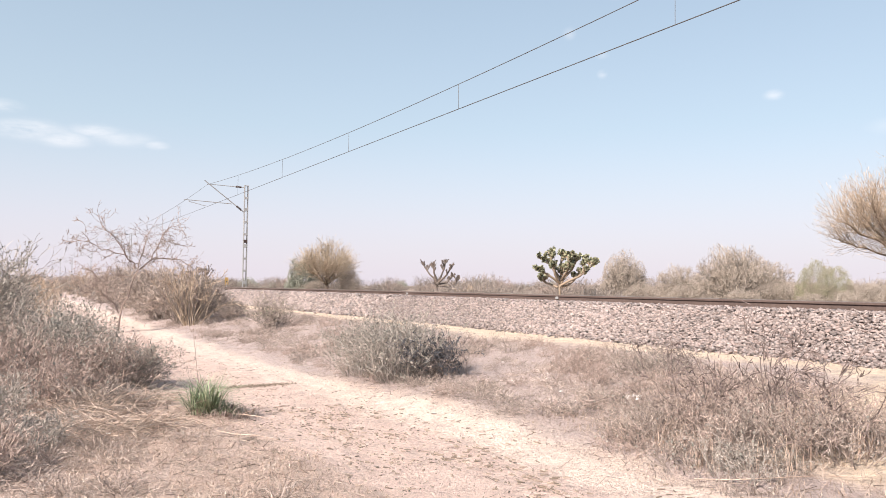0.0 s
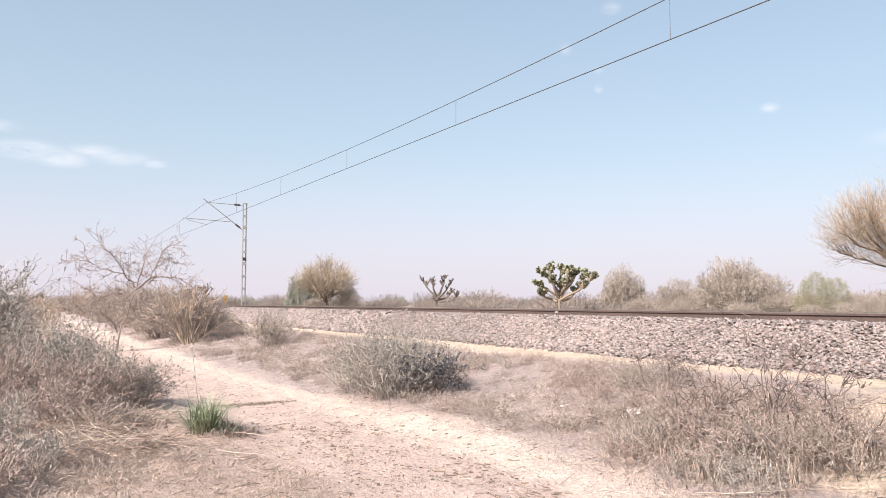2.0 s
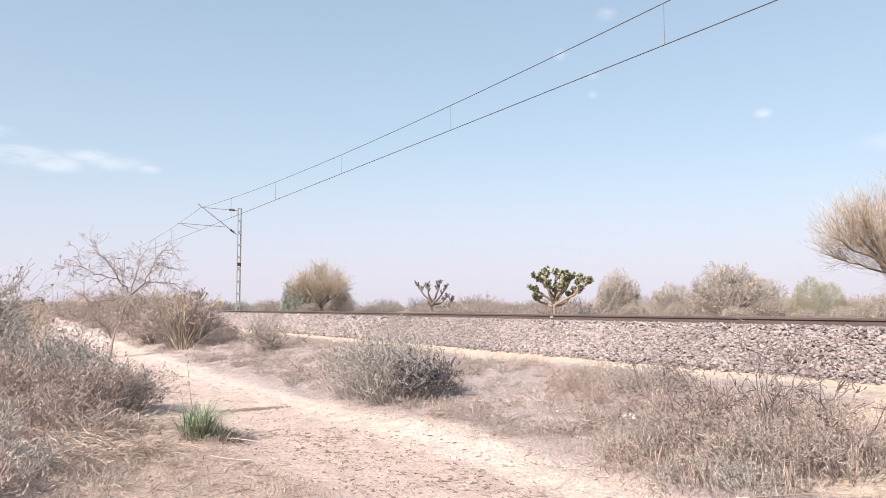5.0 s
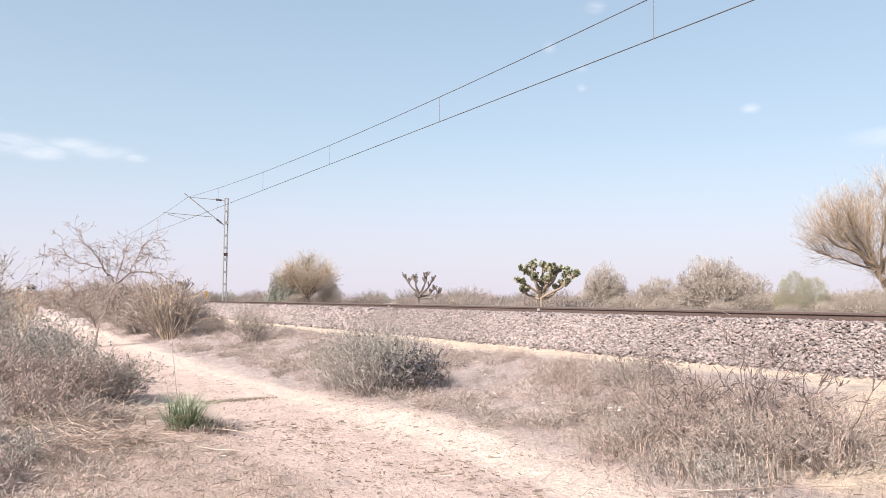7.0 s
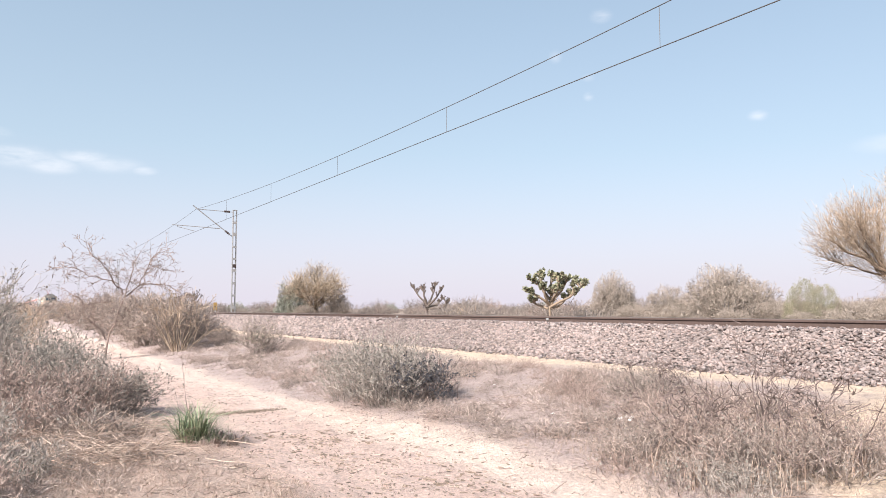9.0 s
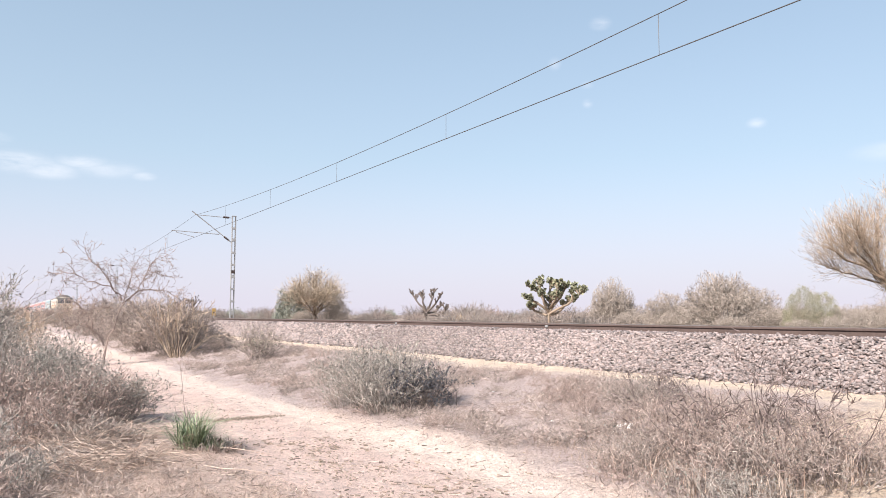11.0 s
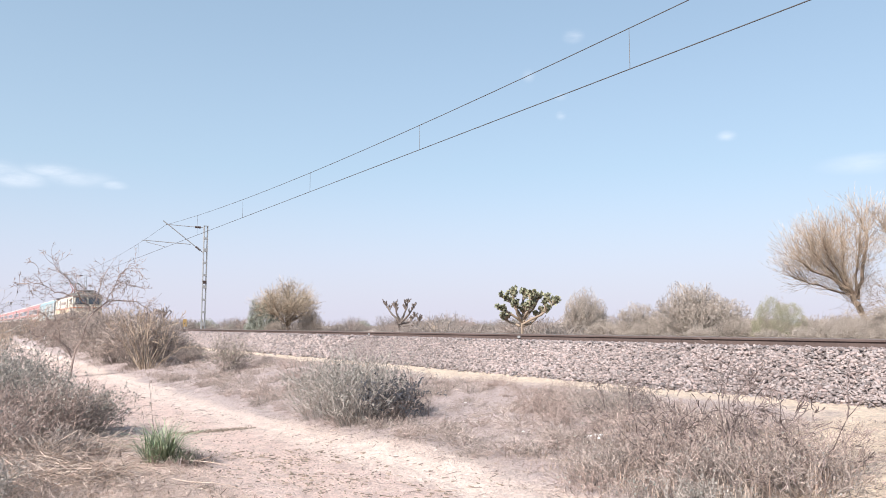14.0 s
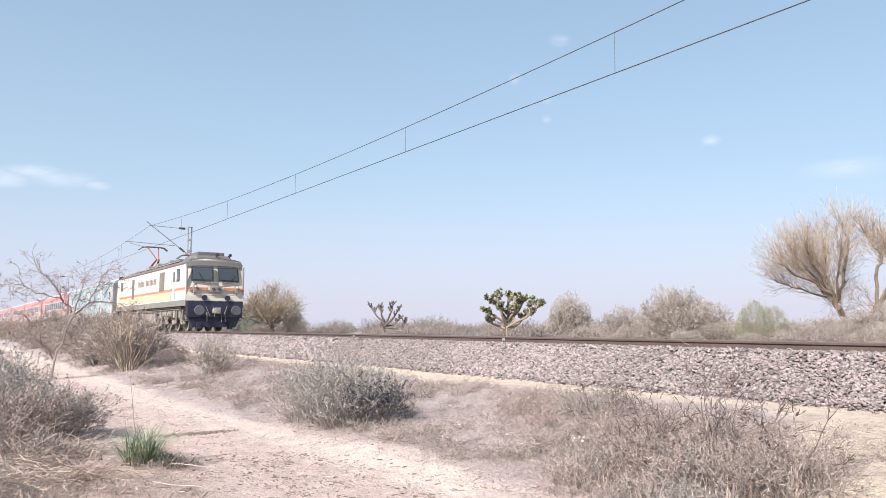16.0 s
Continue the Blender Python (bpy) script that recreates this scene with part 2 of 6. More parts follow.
M_RUST = material("rusty_red_steel", (0.30, 0.10, 0.08), 0.7, vary=0.2, bump=0)
M_MAROON = material("maroon_strip", (0.16, 0.075, 0.075), 0.6, vary=0.2, bump=0)
M_BUFFER = material("worn_buffer_steel", (0.13, 0.128, 0.14), 0.5, metal=0.4, vary=0.3, big=3, small=14, bump=0.1)
M_LAMP = material("lamp_glass", (0.75, 0.75, 0.72), 0.1, vary=0.05, bump=0)


# ---------------------------------------------------------------- building helpers
def part(name, bm, mat, parent=None, label="", smooth=False):
    """Links a bmesh as one mesh object under a thing or a part."""
    me = bpy.data.meshes.new(name)
    bm.to_mesh(me)
    bm.free()
    return mesh_part(name, me, mat, parent, label, smooth)


def mesh_part(name, me, mat, parent=None, label="", smooth=False):
    if mat and not me.materials:
        me.materials.append(mat)
    if smooth:
        me.polygons.foreach_set("use_smooth", [True] * len(me.polygons))
    ob = new(name, me)
    if parent:
        ob.parent = parent
    return tagged(ob, label)


def thing(name, m, label, category, group="", kind=""):
    ob = new(name)
    ob.matrix_world = m
    ob.empty_display_size = 0.3
    return tagged(ob, label, category, group, kind)


def box(bm, x0, x1, y0, y1, z0, z1, bevel=0.0):
    made = bmesh.ops.create_cube(bm, size=1.0)["verts"]
    bmesh.ops.scale(bm, vec=(x1 - x0, y1 - y0, z1 - z0), verts=made)
    bmesh.ops.translate(bm, vec=((x0 + x1) / 2, (y0 + y1) / 2, (z0 + z1) / 2), verts=made)
    if bevel:
        edges = list({e for v in made for e in v.link_edges})
        bmesh.ops.bevel(bm, geom=edges, offset=bevel, segments=2, affect="EDGES", profile=0.6)
    return bm


def boxed(*args, **kw):
    return box(bmesh.new(), *args, **kw)


def rod(bm, a, b, r0, r1=None, sides=8):
    a, b = Vector(a), Vector(b)
    made = bmesh.ops.create_cone(bm, cap_ends=True, segments=sides, radius1=r0, radius2=r0 if r1 is None else r1, depth=(b - a).length)["verts"]
    turn = (b - a).to_track_quat("Z", "Y").to_matrix().to_4x4()
    bmesh.ops.transform(bm, matrix=Matrix.Translation((a + b) / 2) @ turn, verts=made)
    return bm


def rodded(*args, **kw):
    return rod(bmesh.new(), *args, **kw)


def loft(bm, rings, close=True, caps=True):
    """Joins rings of points, all of one length, into a skin."""
    rows = [[bm.verts.new(p) for p in ring] for ring in rings]
    n = len(rows[0])
    for a, b in zip(rows, rows[1:]):
        for i in range(n if close else n - 1):
            j = (i + 1) % n
            bm.faces.new((a[i], a[j], b[j], b[i]))
    if caps:
        bm.faces.new(rows[0][::-1]), bm.faces.new(rows[-1])
    bmesh.ops.recalc_face_normals(bm, faces=bm.faces)
    return bm


def np_mesh(name, verts, faces):
    """verts (n, 3) and faces (m, k), all of one k, into a mesh."""
    me = bpy.data.meshes.new(name)
    v, fa = np.asarray(verts, dtype=np.float32), np.asarray(faces, dtype=np.int32)
    k = fa.shape[1]
    me.vertices.add(len(v))
    me.vertices.foreach_set("co", v.ravel())
    me.loops.add(fa.size)
    me.loops.foreach_set("vertex_index", fa.ravel())
    me.polygons.add(len(fa))
    me.polygons.foreach_set("loop_start", np.arange(0, fa.size, k, dtype=np.int32))
    me.polygons.foreach_set("loop_total", np.full(len(fa), k, dtype=np.int32))
    me.update(calc_edges=True)
    me.validate()
    return me


# ---------------------------------------------------------------- ground
PROFILE_Y = [-3000, -40, -6, 1.0, 2.2, 2.9, 3.6, 4.2, 4.55, 4.9, 6.6, 8.4, 9.2, 9.9, 14.9, 15.8, 22, 60, 3000]
PROFILE_Z = [0.0, 0.05, 0.04, 0.04, 0.02, -0.02, 0.0, 0.0, 0.06, 0.10, 0.30, 0.52, 0.58, 0.62, 0.62, 0.70, 0.80, 0.90, 0.95]


def ground_z(x, y):
    z = float(np.interp(y, PROFILE_Y, PROFILE_Z))
    rough = 0.02
    if 4.6 < y < 8.8:
        rough = 0.07
    elif y < 2.2:
        rough = 0.05
    elif y > 16:
        rough = 0.08
    z += rough * noise.noise((x * 0.9, y * 0.9, 1.7)) + 0.5 * rough * noise.noise((x * 2.7, y * 2.7, 5.1))
    if 4.4 < y < 9:
        z += 0.06 * noise.noise((x * 0.22, y * 0.4, 9.3)) + 0.03 * noise.noise((x * 2.3, y * 2.3, 6.3))
    if -2 < y < 5 and -45 < x < 5:
        z += 0.022 * noise.noise((x * 3.4, y * 3.4, 2.2)) + 0.022 * noise.noise((x * 1.2, y * 7.0, 4.2))
    return z


def spaced(fine0, fine1, step, reach0, reach1, grow=1.22):
    mid = list(np.arange(fine0, fine1 + 1e-6, step))
    out, s, v = [], step, fine1
    while v < reach1:
        s *= grow
        v += s
        out.append(min(v, reach1))
    low, s, v = [], step, fine0
    while v > reach0:
        s *= grow
        v -= s
        low.append(max(v, reach0))
    return low[::-1] + mid + out


def build_ground():
    xs = np.array(spaced(-34, -1, 0.16, -3500, 3500, 1.10))
    ys = np.array(spaced(-2, 10, 0.13, -3500, 3500, 1.13))
    verts = np.array([(x, y, ground_z(x, y)) for y in ys for x in xs])
    nx, ny = len(xs), len(ys)
    i = np.arange(nx * (ny - 1)).reshape(ny - 1, nx)[:, :-1].ravel()
    faces = np.stack([i, i + 1, i + nx + 1, i + nx], 1)
    me = np_mesh("ground", verts, faces)
    m = bpy.data.materials.new("sand_and_dry_earth")
    m.use_nodes = True
    nt, ln = m.node_tree.nodes, m.node_tree.links
    b = nt["Principled BSDF"]
    b.inputs["Roughness"].default_value = 0.95
    co = nt.new("ShaderNodeTexCoord")
    sep = nt.new("ShaderNodeSeparateXYZ")
    ln.new(co.outputs["Object"], sep.inputs[0])

    def noise_of(sc, detail=5.0, rough=0.55):
        nd = nt.new("ShaderNodeTexNoise")
        nd.inputs["Scale"].default_value, nd.inputs["Detail"].default_value, nd.inputs["Roughness"].default_value = sc, detail, rough
        ln.new(co.outputs["Object"], nd.inputs["Vector"])
        return nd.outputs["Fac"]

    def maths(op, a, c):
        nd = nt.new("ShaderNodeMath")
        nd.operation = op
        for k, v in enumerate((a, c)):
            if isinstance(v, (int, float)):
                nd.inputs[k].default_value = v
            else:
                ln.new(v, nd.inputs[k])
        return nd.outputs[0]

    n_big, n_mid, n_fine = noise_of(0.7), noise_of(3.5, 6.0, 0.65), noise_of(26.0, 6.0, 0.7)
    y = maths("ADD", sep.outputs["Y"], maths("MULTIPLY", maths("SUBTRACT", n_big, 0.5), 0.8))
    y = maths("ADD", y, maths("MULTIPLY", maths("SUBTRACT", n_mid, 0.5), 0.6))
    # the road's far edge bends away from the railway's line near the eye
    bend = nt.new("ShaderNodeMapRange")
    for k, v in (("From Min", -14.0), ("From Max", -7.0), ("To Min", 0.0), ("To Max", -0.45)):
        bend.inputs[k].default_value = v
    ln.new(sep.outputs["X"], bend.inputs["Value"])
    y = maths("ADD", y, bend.outputs[0])
    # bare sand again where the thicket ends
    bare = nt.new("ShaderNodeMapRange")
    bare.interpolation_type = "SMOOTHSTEP"
    for k, v in (("From Min", -6.3), ("From Max", -4.3), ("To Min", 0.0), ("To Max", 3.6)):
        bare.inputs[k].default_value = v
    ln.new(maths("ADD", sep.outputs["X"], maths("MULTIPLY", maths("SUBTRACT", n_big, 0.5), 1.5)), bare.inputs["Value"])
    upper = nt.new("ShaderNodeMapRange")
    for k, v in (("From Min", 4.9), ("From Max", 5.4), ("To Min", 0.0), ("To Max", 1.0)):
        upper.inputs[k].default_value = v
    ln.new(sep.outputs["Y"], upper.inputs["Value"])
    lower = nt.new("ShaderNodeMapRange")
    for k, v in (("From Min", 7.5), ("From Max", 9.5), ("To Min", 1.0), ("To Max", 0.0)):
        lower.inputs[k].default_value = v
    ln.new(sep.outputs["Y"], lower.inputs["Value"])
    y = maths("ADD", y, maths("MULTIPLY", bare.outputs[0], maths("MULTIPLY", upper.outputs[0], lower.outputs[0])))
    ramp = nt.new("ShaderNodeValToRGB")
    span = nt.new("ShaderNodeMapRange")
    for k, v in (("From Min", -4.0), ("From Max", 26.0), ("To Min", 0.0), ("To Max", 1.0)):
        span.inputs[k].default_value = v
    ln.new(y, span.inputs["Value"])
    ln.new(span.outputs[0], ramp.inputs["Fac"])
    stops = ((-4, (0.39, 0.28, 0.235)), (1.7, (0.56, 0.42, 0.355)), (2.2, (0.67, 0.503, 0.44)), (3.5, (0.665, 0.498, 0.436)), (3.8, (0.72, 0.57, 0.495)), (4.35, (0.72, 0.57, 0.495)), (4.65, (0.475, 0.38, 0.356)),
             (8.5, (0.46, 0.37, 0.348)), (8.95, (0.68, 0.54, 0.42)), (10.0, (0.68, 0.54, 0.42)), (16.0, (0.44, 0.34, 0.265)), (26.0, (0.36, 0.285, 0.235)))
    el = ramp.color_ramp.elements
    while len(el) < len(stops):
        el.new(0.5)
    for e, (p, c) in zip(el, stops):
        e.position, e.color = (p + 4) / 30, (*c, 1)
    n_grit = noise_of(75.0, 3.0, 0.6)
    speck = nt.new("ShaderNodeMapRange")
    for k, v in (("From Min", 0.34), ("From Max", 0.66), ("To Min", 0.48), ("To Max", 1.42)):
        speck.inputs[k].default_value = v
    ln.new(maths("ADD", maths("MULTIPLY", n_grit, 0.3), maths("ADD", maths("MULTIPLY", n_fine, 0.45), maths("MULTIPLY", n_mid, 0.25))), speck.inputs["Value"])
    along = nt.new("ShaderNodeMapping")
    along.inputs["Scale"].default_value = (0.9, 2.6, 1.0)
    ln.new(co.outputs["Object"], along.inputs["Vector"])
    drift = nt.new("ShaderNodeTexNoise")
    drift.inputs["Scale"].default_value, drift.inputs["Detail"].default_value, drift.inputs["Roughness"].default_value = 2.2, 7.0, 0.72
    ln.new(along.outputs[0], drift.inputs["Vector"])
    patch = nt.new("ShaderNodeMapRange")
    for k, v in (("From Min", 0.50), ("From Max", 0.66), ("To Min", 0.0), ("To Max", 0.42)):
        patch.inputs[k].default_value = v
    ln.new(drift.outputs["Fac"], patch.inputs["Value"])
    dusty = nt.new("ShaderNodeMix")
    dusty.data_type = "RGBA"
    dusty.inputs["B"].default_value = (0.42, 0.35, 0.32, 1)
    ln.new(patch.outputs[0], dusty.inputs["Factor"]), ln.new(ramp.outputs["Color"], dusty.inputs["A"])
    sc = nt.new("ShaderNodeVectorMath")
    sc.operation = "SCALE"
    ln.new(dusty.outputs["Result"], sc.inputs[0]), ln.new(speck.outputs[0], sc.inputs["Scale"])
    ln.new(sc.outputs[0], b.inputs["Base Color"])
    bp = nt.new("ShaderNodeBump")
    bp.inputs["Strength"].default_value, bp.inputs["Distance"].default_value = 1.0, 0.05
    ln.new(maths("ADD", n_fine, n_mid), bp.inputs["Height"]), ln.new(bp.outputs[0], b.inputs["Normal"])
    me.polygons.foreach_set("use_smooth", [True] * len(me.polygons))
    me.materials.append(m)
    return tagged(new("ground", me), "sandy dry ground with a pale dirt road and a trodden path", "ground", kind="structure")


build_ground()


# ---------------------------------------------------------------- plants
class Plant:
    """Gathers tapered twigs and leaves, and makes meshes of them."""

    def __init__(self, seed, rmin=0.0016):
        self.rmin = rmin
        self.rng = random.Random(seed)
        self.segs, self.leaves, self.tips = [], [], []

    def jitter(self, k):
        g = self.rng.gauss
        return Vector((g(0, k), g(0, k), g(0, k)))

    def grow(self, p, d, length, r, levels, steps=3, wander=0.18, lift=0.05, kids=(3, 5), angle=0.7, shrink=0.62, thin=0.55, tip=0.35):
        d = d.normalized()
        rng = self.rng
        here, nodes = p, []
        for i in range(steps):
            d = (d + self.jitter(wander) + Vector((0, 0, lift))).normalized()
            nxt = here + d * (length / steps)
            a = r * (1 - (1 - tip) * i / steps)
            b = r * (1 - (1 - tip) * (i + 1) / steps)
            self.segs.append((*here, *nxt, max(a, self.rmin), max(b, self.rmin * 0.8)))
            here = nxt
            nodes.append((here, d, b))
        if levels <= 0:
            self.tips.append((here, d))
            return
        for _ in range(rng.randint(*kids)):
            q, qd, qr = nodes[rng.randrange(max(0, steps - 2), steps)] if rng.random() < 0.7 else nodes[rng.randrange(steps)]
            side = qd + self.jitter(angle * 0.6)
            self.grow(q, side, length * shrink * rng.uniform(0.7, 1.25), max(qr * thin, self.rmin), levels - 1, steps, wander, lift, kids, angle, shrink, thin, tip)

    def leaf_at(self, p, d, size, wide=0.45):
        """One folded leaf: two triangles with a crease."""
        d = (d + self.jitter(0.6)).normalized()
        s = d.cross(self.jitter(1.0)).normalized() * size * wide
        self.leaves.append((*p, *(p + d * size * 0.55 + s), *(p + d * size), *(p + d * size * 0.55 - s)))

    def twig_mesh(self, name, sides=3):
        a = np.array(self.segs)
        fine = (a[:, 6] <= self.rmin * 1.25) if sides == 3 else np.zeros(len(a), bool)
        tubes, thin = a[~fine], a[fine]
        vs, qs, off = [], [], 0
        for rows, k in ((tubes, sides), (thin, 1)):
            if not len(rows):
                continue
            p0, p1, r0, r1 = rows[:, :3], rows[:, 3:6], rows[:, 6], rows[:, 7]
            ax = p1 - p0
            ax /= np.linalg.norm(ax, axis=1, keepdims=True) + 1e-9
            ref = np.random.default_rng(3).normal(size=ax.shape) if k == 1 else np.where(np.abs(ax[:, 2:3]) > 0.8, np.array([[1.0, 0, 0]]), np.array([[0, 0, 1.0]]))
            u = np.cross(ax, ref)
            u /= np.linalg.norm(u, axis=1, keepdims=True) + 1e-9
            w = np.cross(ax, u)
            ang = np.arange(max(k, 2)) * 2 * np.pi / max(k, 2)
            m = len(ang)
            ring = u[:, None] * np.cos(ang)[None, :, None] + w[:, None] * np.sin(ang)[None, :, None]
            v = np.concatenate([p0[:, None] + ring * r0[:, None, None], p1[:, None] + ring * r1[:, None, None]], 1)
            base = off + np.arange(len(rows)) * 2 * m
            for i in range(k):
                j = (i + 1) % m
                qs.append(np.stack([base + i, base + j, base + m + j, base + m + i], 1))
            vs.append(v.reshape(-1, 3))
            off += len(rows) * 2 * m
        return np_mesh(name, np.concatenate(vs), np.concatenate(qs))

    def leaf_mesh(self, name):
        v = np.array(self.leaves).reshape(-1, 3)
        n = len(self.leaves)
        b = np.arange(n)[:, None] * 4
        return np_mesh(name, v, np.concatenate([b + [0, 1, 2], b + [0, 2, 3]]))


def shrub_meshes(seed, height, spread, stems, levels=3, r=0.012, kids=(3, 4), leaf=0, leaf_size=0.02, lift=0.04, wander=0.2, spike=0.5, angle=0.75, base=0.15, squash=1.0, rmin=0.0016, dome=0.0, puff=0):
    """A many-stemmed shrub: stems fan out from a small base. spread: half its width over its height."""
    P = Plant(seed, rmin)
    rng = P.rng
    for _ in range(stems):
        a = rng.uniform(0, 2 * math.pi)
        out = spread * math.sqrt(rng.random())
        d = Vector((math.cos(a) * out, math.sin(a) * out, 1.0 * squash))
        p = Vector((math.cos(a), math.sin(a), 0)) * rng.uniform(0, base)
        p.z = -0.04
        P.grow(p, d, height * rng.uniform(0.42, 0.62), r * rng.uniform(0.7, 1.2), levels, 3, wander, lift, kids, angle, spike, 0.6)
    if dome:
        # a browsed, rounded outline: what sticks out of an uneven dome is gone
        kept = []
        for s in P.segs:
            x, y, z = s[3:6]
            bulge = dome * (1 + 0.22 * noise.noise((x * 4 / height, y * 4 / height, z * 4 / height + seed)))
            if (x * x + y * y) / (bulge * height * 0.95) ** 2 + (z / (bulge * height)) ** 2 < 1:
                kept.append(s)
        P.segs = kept
    if leaf:
        for _ in range(leaf):
            s = P.segs[rng.randrange(len(P.segs))]
            if s[2] < height * 0.12:
                continue
            p, q = Vector(s[:3]), Vector(s[3:6])
            P.leaf_at(p.lerp(q, rng.random()), (q - p).normalized() + Vector((0, 0, 0.3)), leaf_size * rng.uniform(0.6, 1.3))
    while puff > 0:
        # leaves fill a rounded crown, thickest near its skin, with gaps
        d = P.jitter(1.0).normalized()
        d.z = abs(d.z)
        k = dome * height * (0.55 + 0.45 * rng.random() ** 0.6)
        k *= 1 + 0.25 * noise.noise((d.x * 2.2, d.y * 2.2, d.z * 2.2 + seed))
        p = Vector((d.x * 0.95, d.y * 0.95, d.z)) * k
        puff -= 1
        if noise.noise((p.x * 7 / height, p.y * 7 / height, p.z * 7 / height - seed)) < -0.12:
            continue
        P.leaf_at(p, d + P.jitter(0.6), leaf_size * rng.uniform(0.6, 1.3))
    return P.twig_mesh("crown"), (P.leaf_mesh("foliage") if P.leaves else None)


def shrub(name, x, y, twigs, leaves, label, category="shrub", group="", turn=0.0, size=1.0, mat=None, leaf_mat=None, z=None, flat=1.0):
    ob = thing(name, pose(x, y, ground_z(x, y) if z is None else z, 0, 0, turn) @ Matrix.Diagonal((size, size, size * flat, 1)), label, category, group)
    mesh_part("crown", twigs, mat, ob)
    if leaves:
        mesh_part("foliage", leaves, leaf_mat, ob)
    return ob


def again(ob, x, y, turn, size, z=None, flat=1.0, label=""):
    c = copy_thing(ob, pose(x, y, ground_z(x, y) if z is None else z, 0, 0, turn))
    c.scale = (size, size, size * flat)
    if label:
        tagged(c, label)
    return c


# ---------------------------------------------------------------- railway track
SLEEPER_TOP = RAIL_Z - 0.185
CROWN_HALF, CROWN_Z = 1.8, SLEEPER_TOP + 0.01
FOOT_HALF, FOOT_Z = 2.58, 0.60
BED_X0, BED_X1 = -900.0, 40.0


def build_ballast():
    """The bed under the stones, with its crown and two shoulders."""
    xs = spaced(-60, 6, 0.35, BED_X0, BED_X1, 1.15)
    section = [(-FOOT_HALF, FOOT_Z - 0.09), (-CROWN_HALF, CROWN_Z - 0.03), (-0.9, CROWN_Z - 0.04), (0.9, CROWN_Z - 0.04), (CROWN_HALF, CROWN_Z - 0.05), (FOOT_HALF, FOOT_Z - 0.12)]
    bm = bmesh.new()
    loft(bm, [[(x, TRACK_Y + y, z + 0.02 * noise.noise((x * 2, y * 3, z))) for y, z in section] for x in xs], caps=True)
    bed = tagged(new("ballast"), "bank of grey-pink crushed stone under the rails", "ballast", kind="structure")
    part("ballast_bed", bm, M_BED, bed)
    return bed


def stone_shape(rng):
    """A chipped angular block of eight corners."""
    v = np.array([(x, y, z) for z in (-1, 1) for y in (-1, 1) for x in (-1, 1)], float)
    v = v * rng.uniform(0.45, 1.1, (8, 3)) * np.array([1.3, rng.uniform(0.65, 1.0), rng.uniform(0.32, 0.55)])
    fa = np.array([(0, 2, 3), (0, 3, 1), (4, 5, 7), (4, 7, 6), (0, 1, 5), (0, 5, 4), (2, 6, 7), (2, 7, 3), (0, 4, 6), (0, 6, 2), (1, 3, 7), (1, 7, 5)])
    return v, fa


def stone_places(rng, x0, x1, number, side):
    """Places on one shoulder and a strip of the crown."""
    x = rng.uniform(x0, x1, number)
    k = rng.random(number) * 1.22
    half = np.where(k < 1, FOOT_HALF + 0.10 - (FOOT_HALF + 0.10 - CROWN_HALF) * k, CROWN_HALF - (k - 1) / 0.22 * 0.75)
    z = np.where(k < 1, FOOT_Z - 0.02 + (CROWN_Z - FOOT_Z) * k, CROWN_Z)
    half = half + np.where(k < 0.1, rng.normal(0, 0.09, number), 0)
    return np.stack([x, TRACK_Y + side * half, z + rng.uniform(-0.02, 0.03, number)], 1)


def turns(rng, number):
    """Any heading, tilted a little."""
    a, b, c = rng.uniform(0, 2 * np.pi, number), rng.normal(0, 0.45, number), rng.normal(0, 0.45, number)
    o, l = np.zeros(number), np.ones(number)
    rz = np.stack([np.cos(a), -np.sin(a), o, np.sin(a), np.cos(a), o, o, o, l], 1).reshape(-1, 3, 3)
    rx = np.stack([l, o, o, o, np.cos(b), -np.sin(b), o, np.sin(b), np.cos(b)], 1).reshape(-1, 3, 3)
    ry = np.stack([np.cos(c), o, np.sin(c), o, l, o, -np.sin(c), o, np.cos(c)], 1).reshape(-1, 3, 3)
    return rz @ rx @ ry


def loose_stones(name, rng, places, size0, size1, parent, mat):
    shapes = [stone_shape(rng) for _ in range(10)]
    vs, fs, off = [], [], 0
    which = rng.integers(0, 10, len(places))
    for k, (v, fa) in enumerate(shapes):
        c = places[which == k]
        m = len(c)
        if not m:
            continue
        s = rng.uniform(size0, size1, (m, 1, 1))
        vv = np.einsum("nij,kj->nki", turns(rng, m), v) * s + c[:, None]
        vs.append(vv.reshape(-1, 3))
        fs.append((fa[None] + (off + np.arange(m) * 8)[:, None, None]).reshape(-1, 3))
        off += m * 8
    ob = mesh_part(name, np_mesh(name, np.concatenate(vs), np.concatenate(fs)), mat, parent)
    return tagged(ob, kind="stuff")


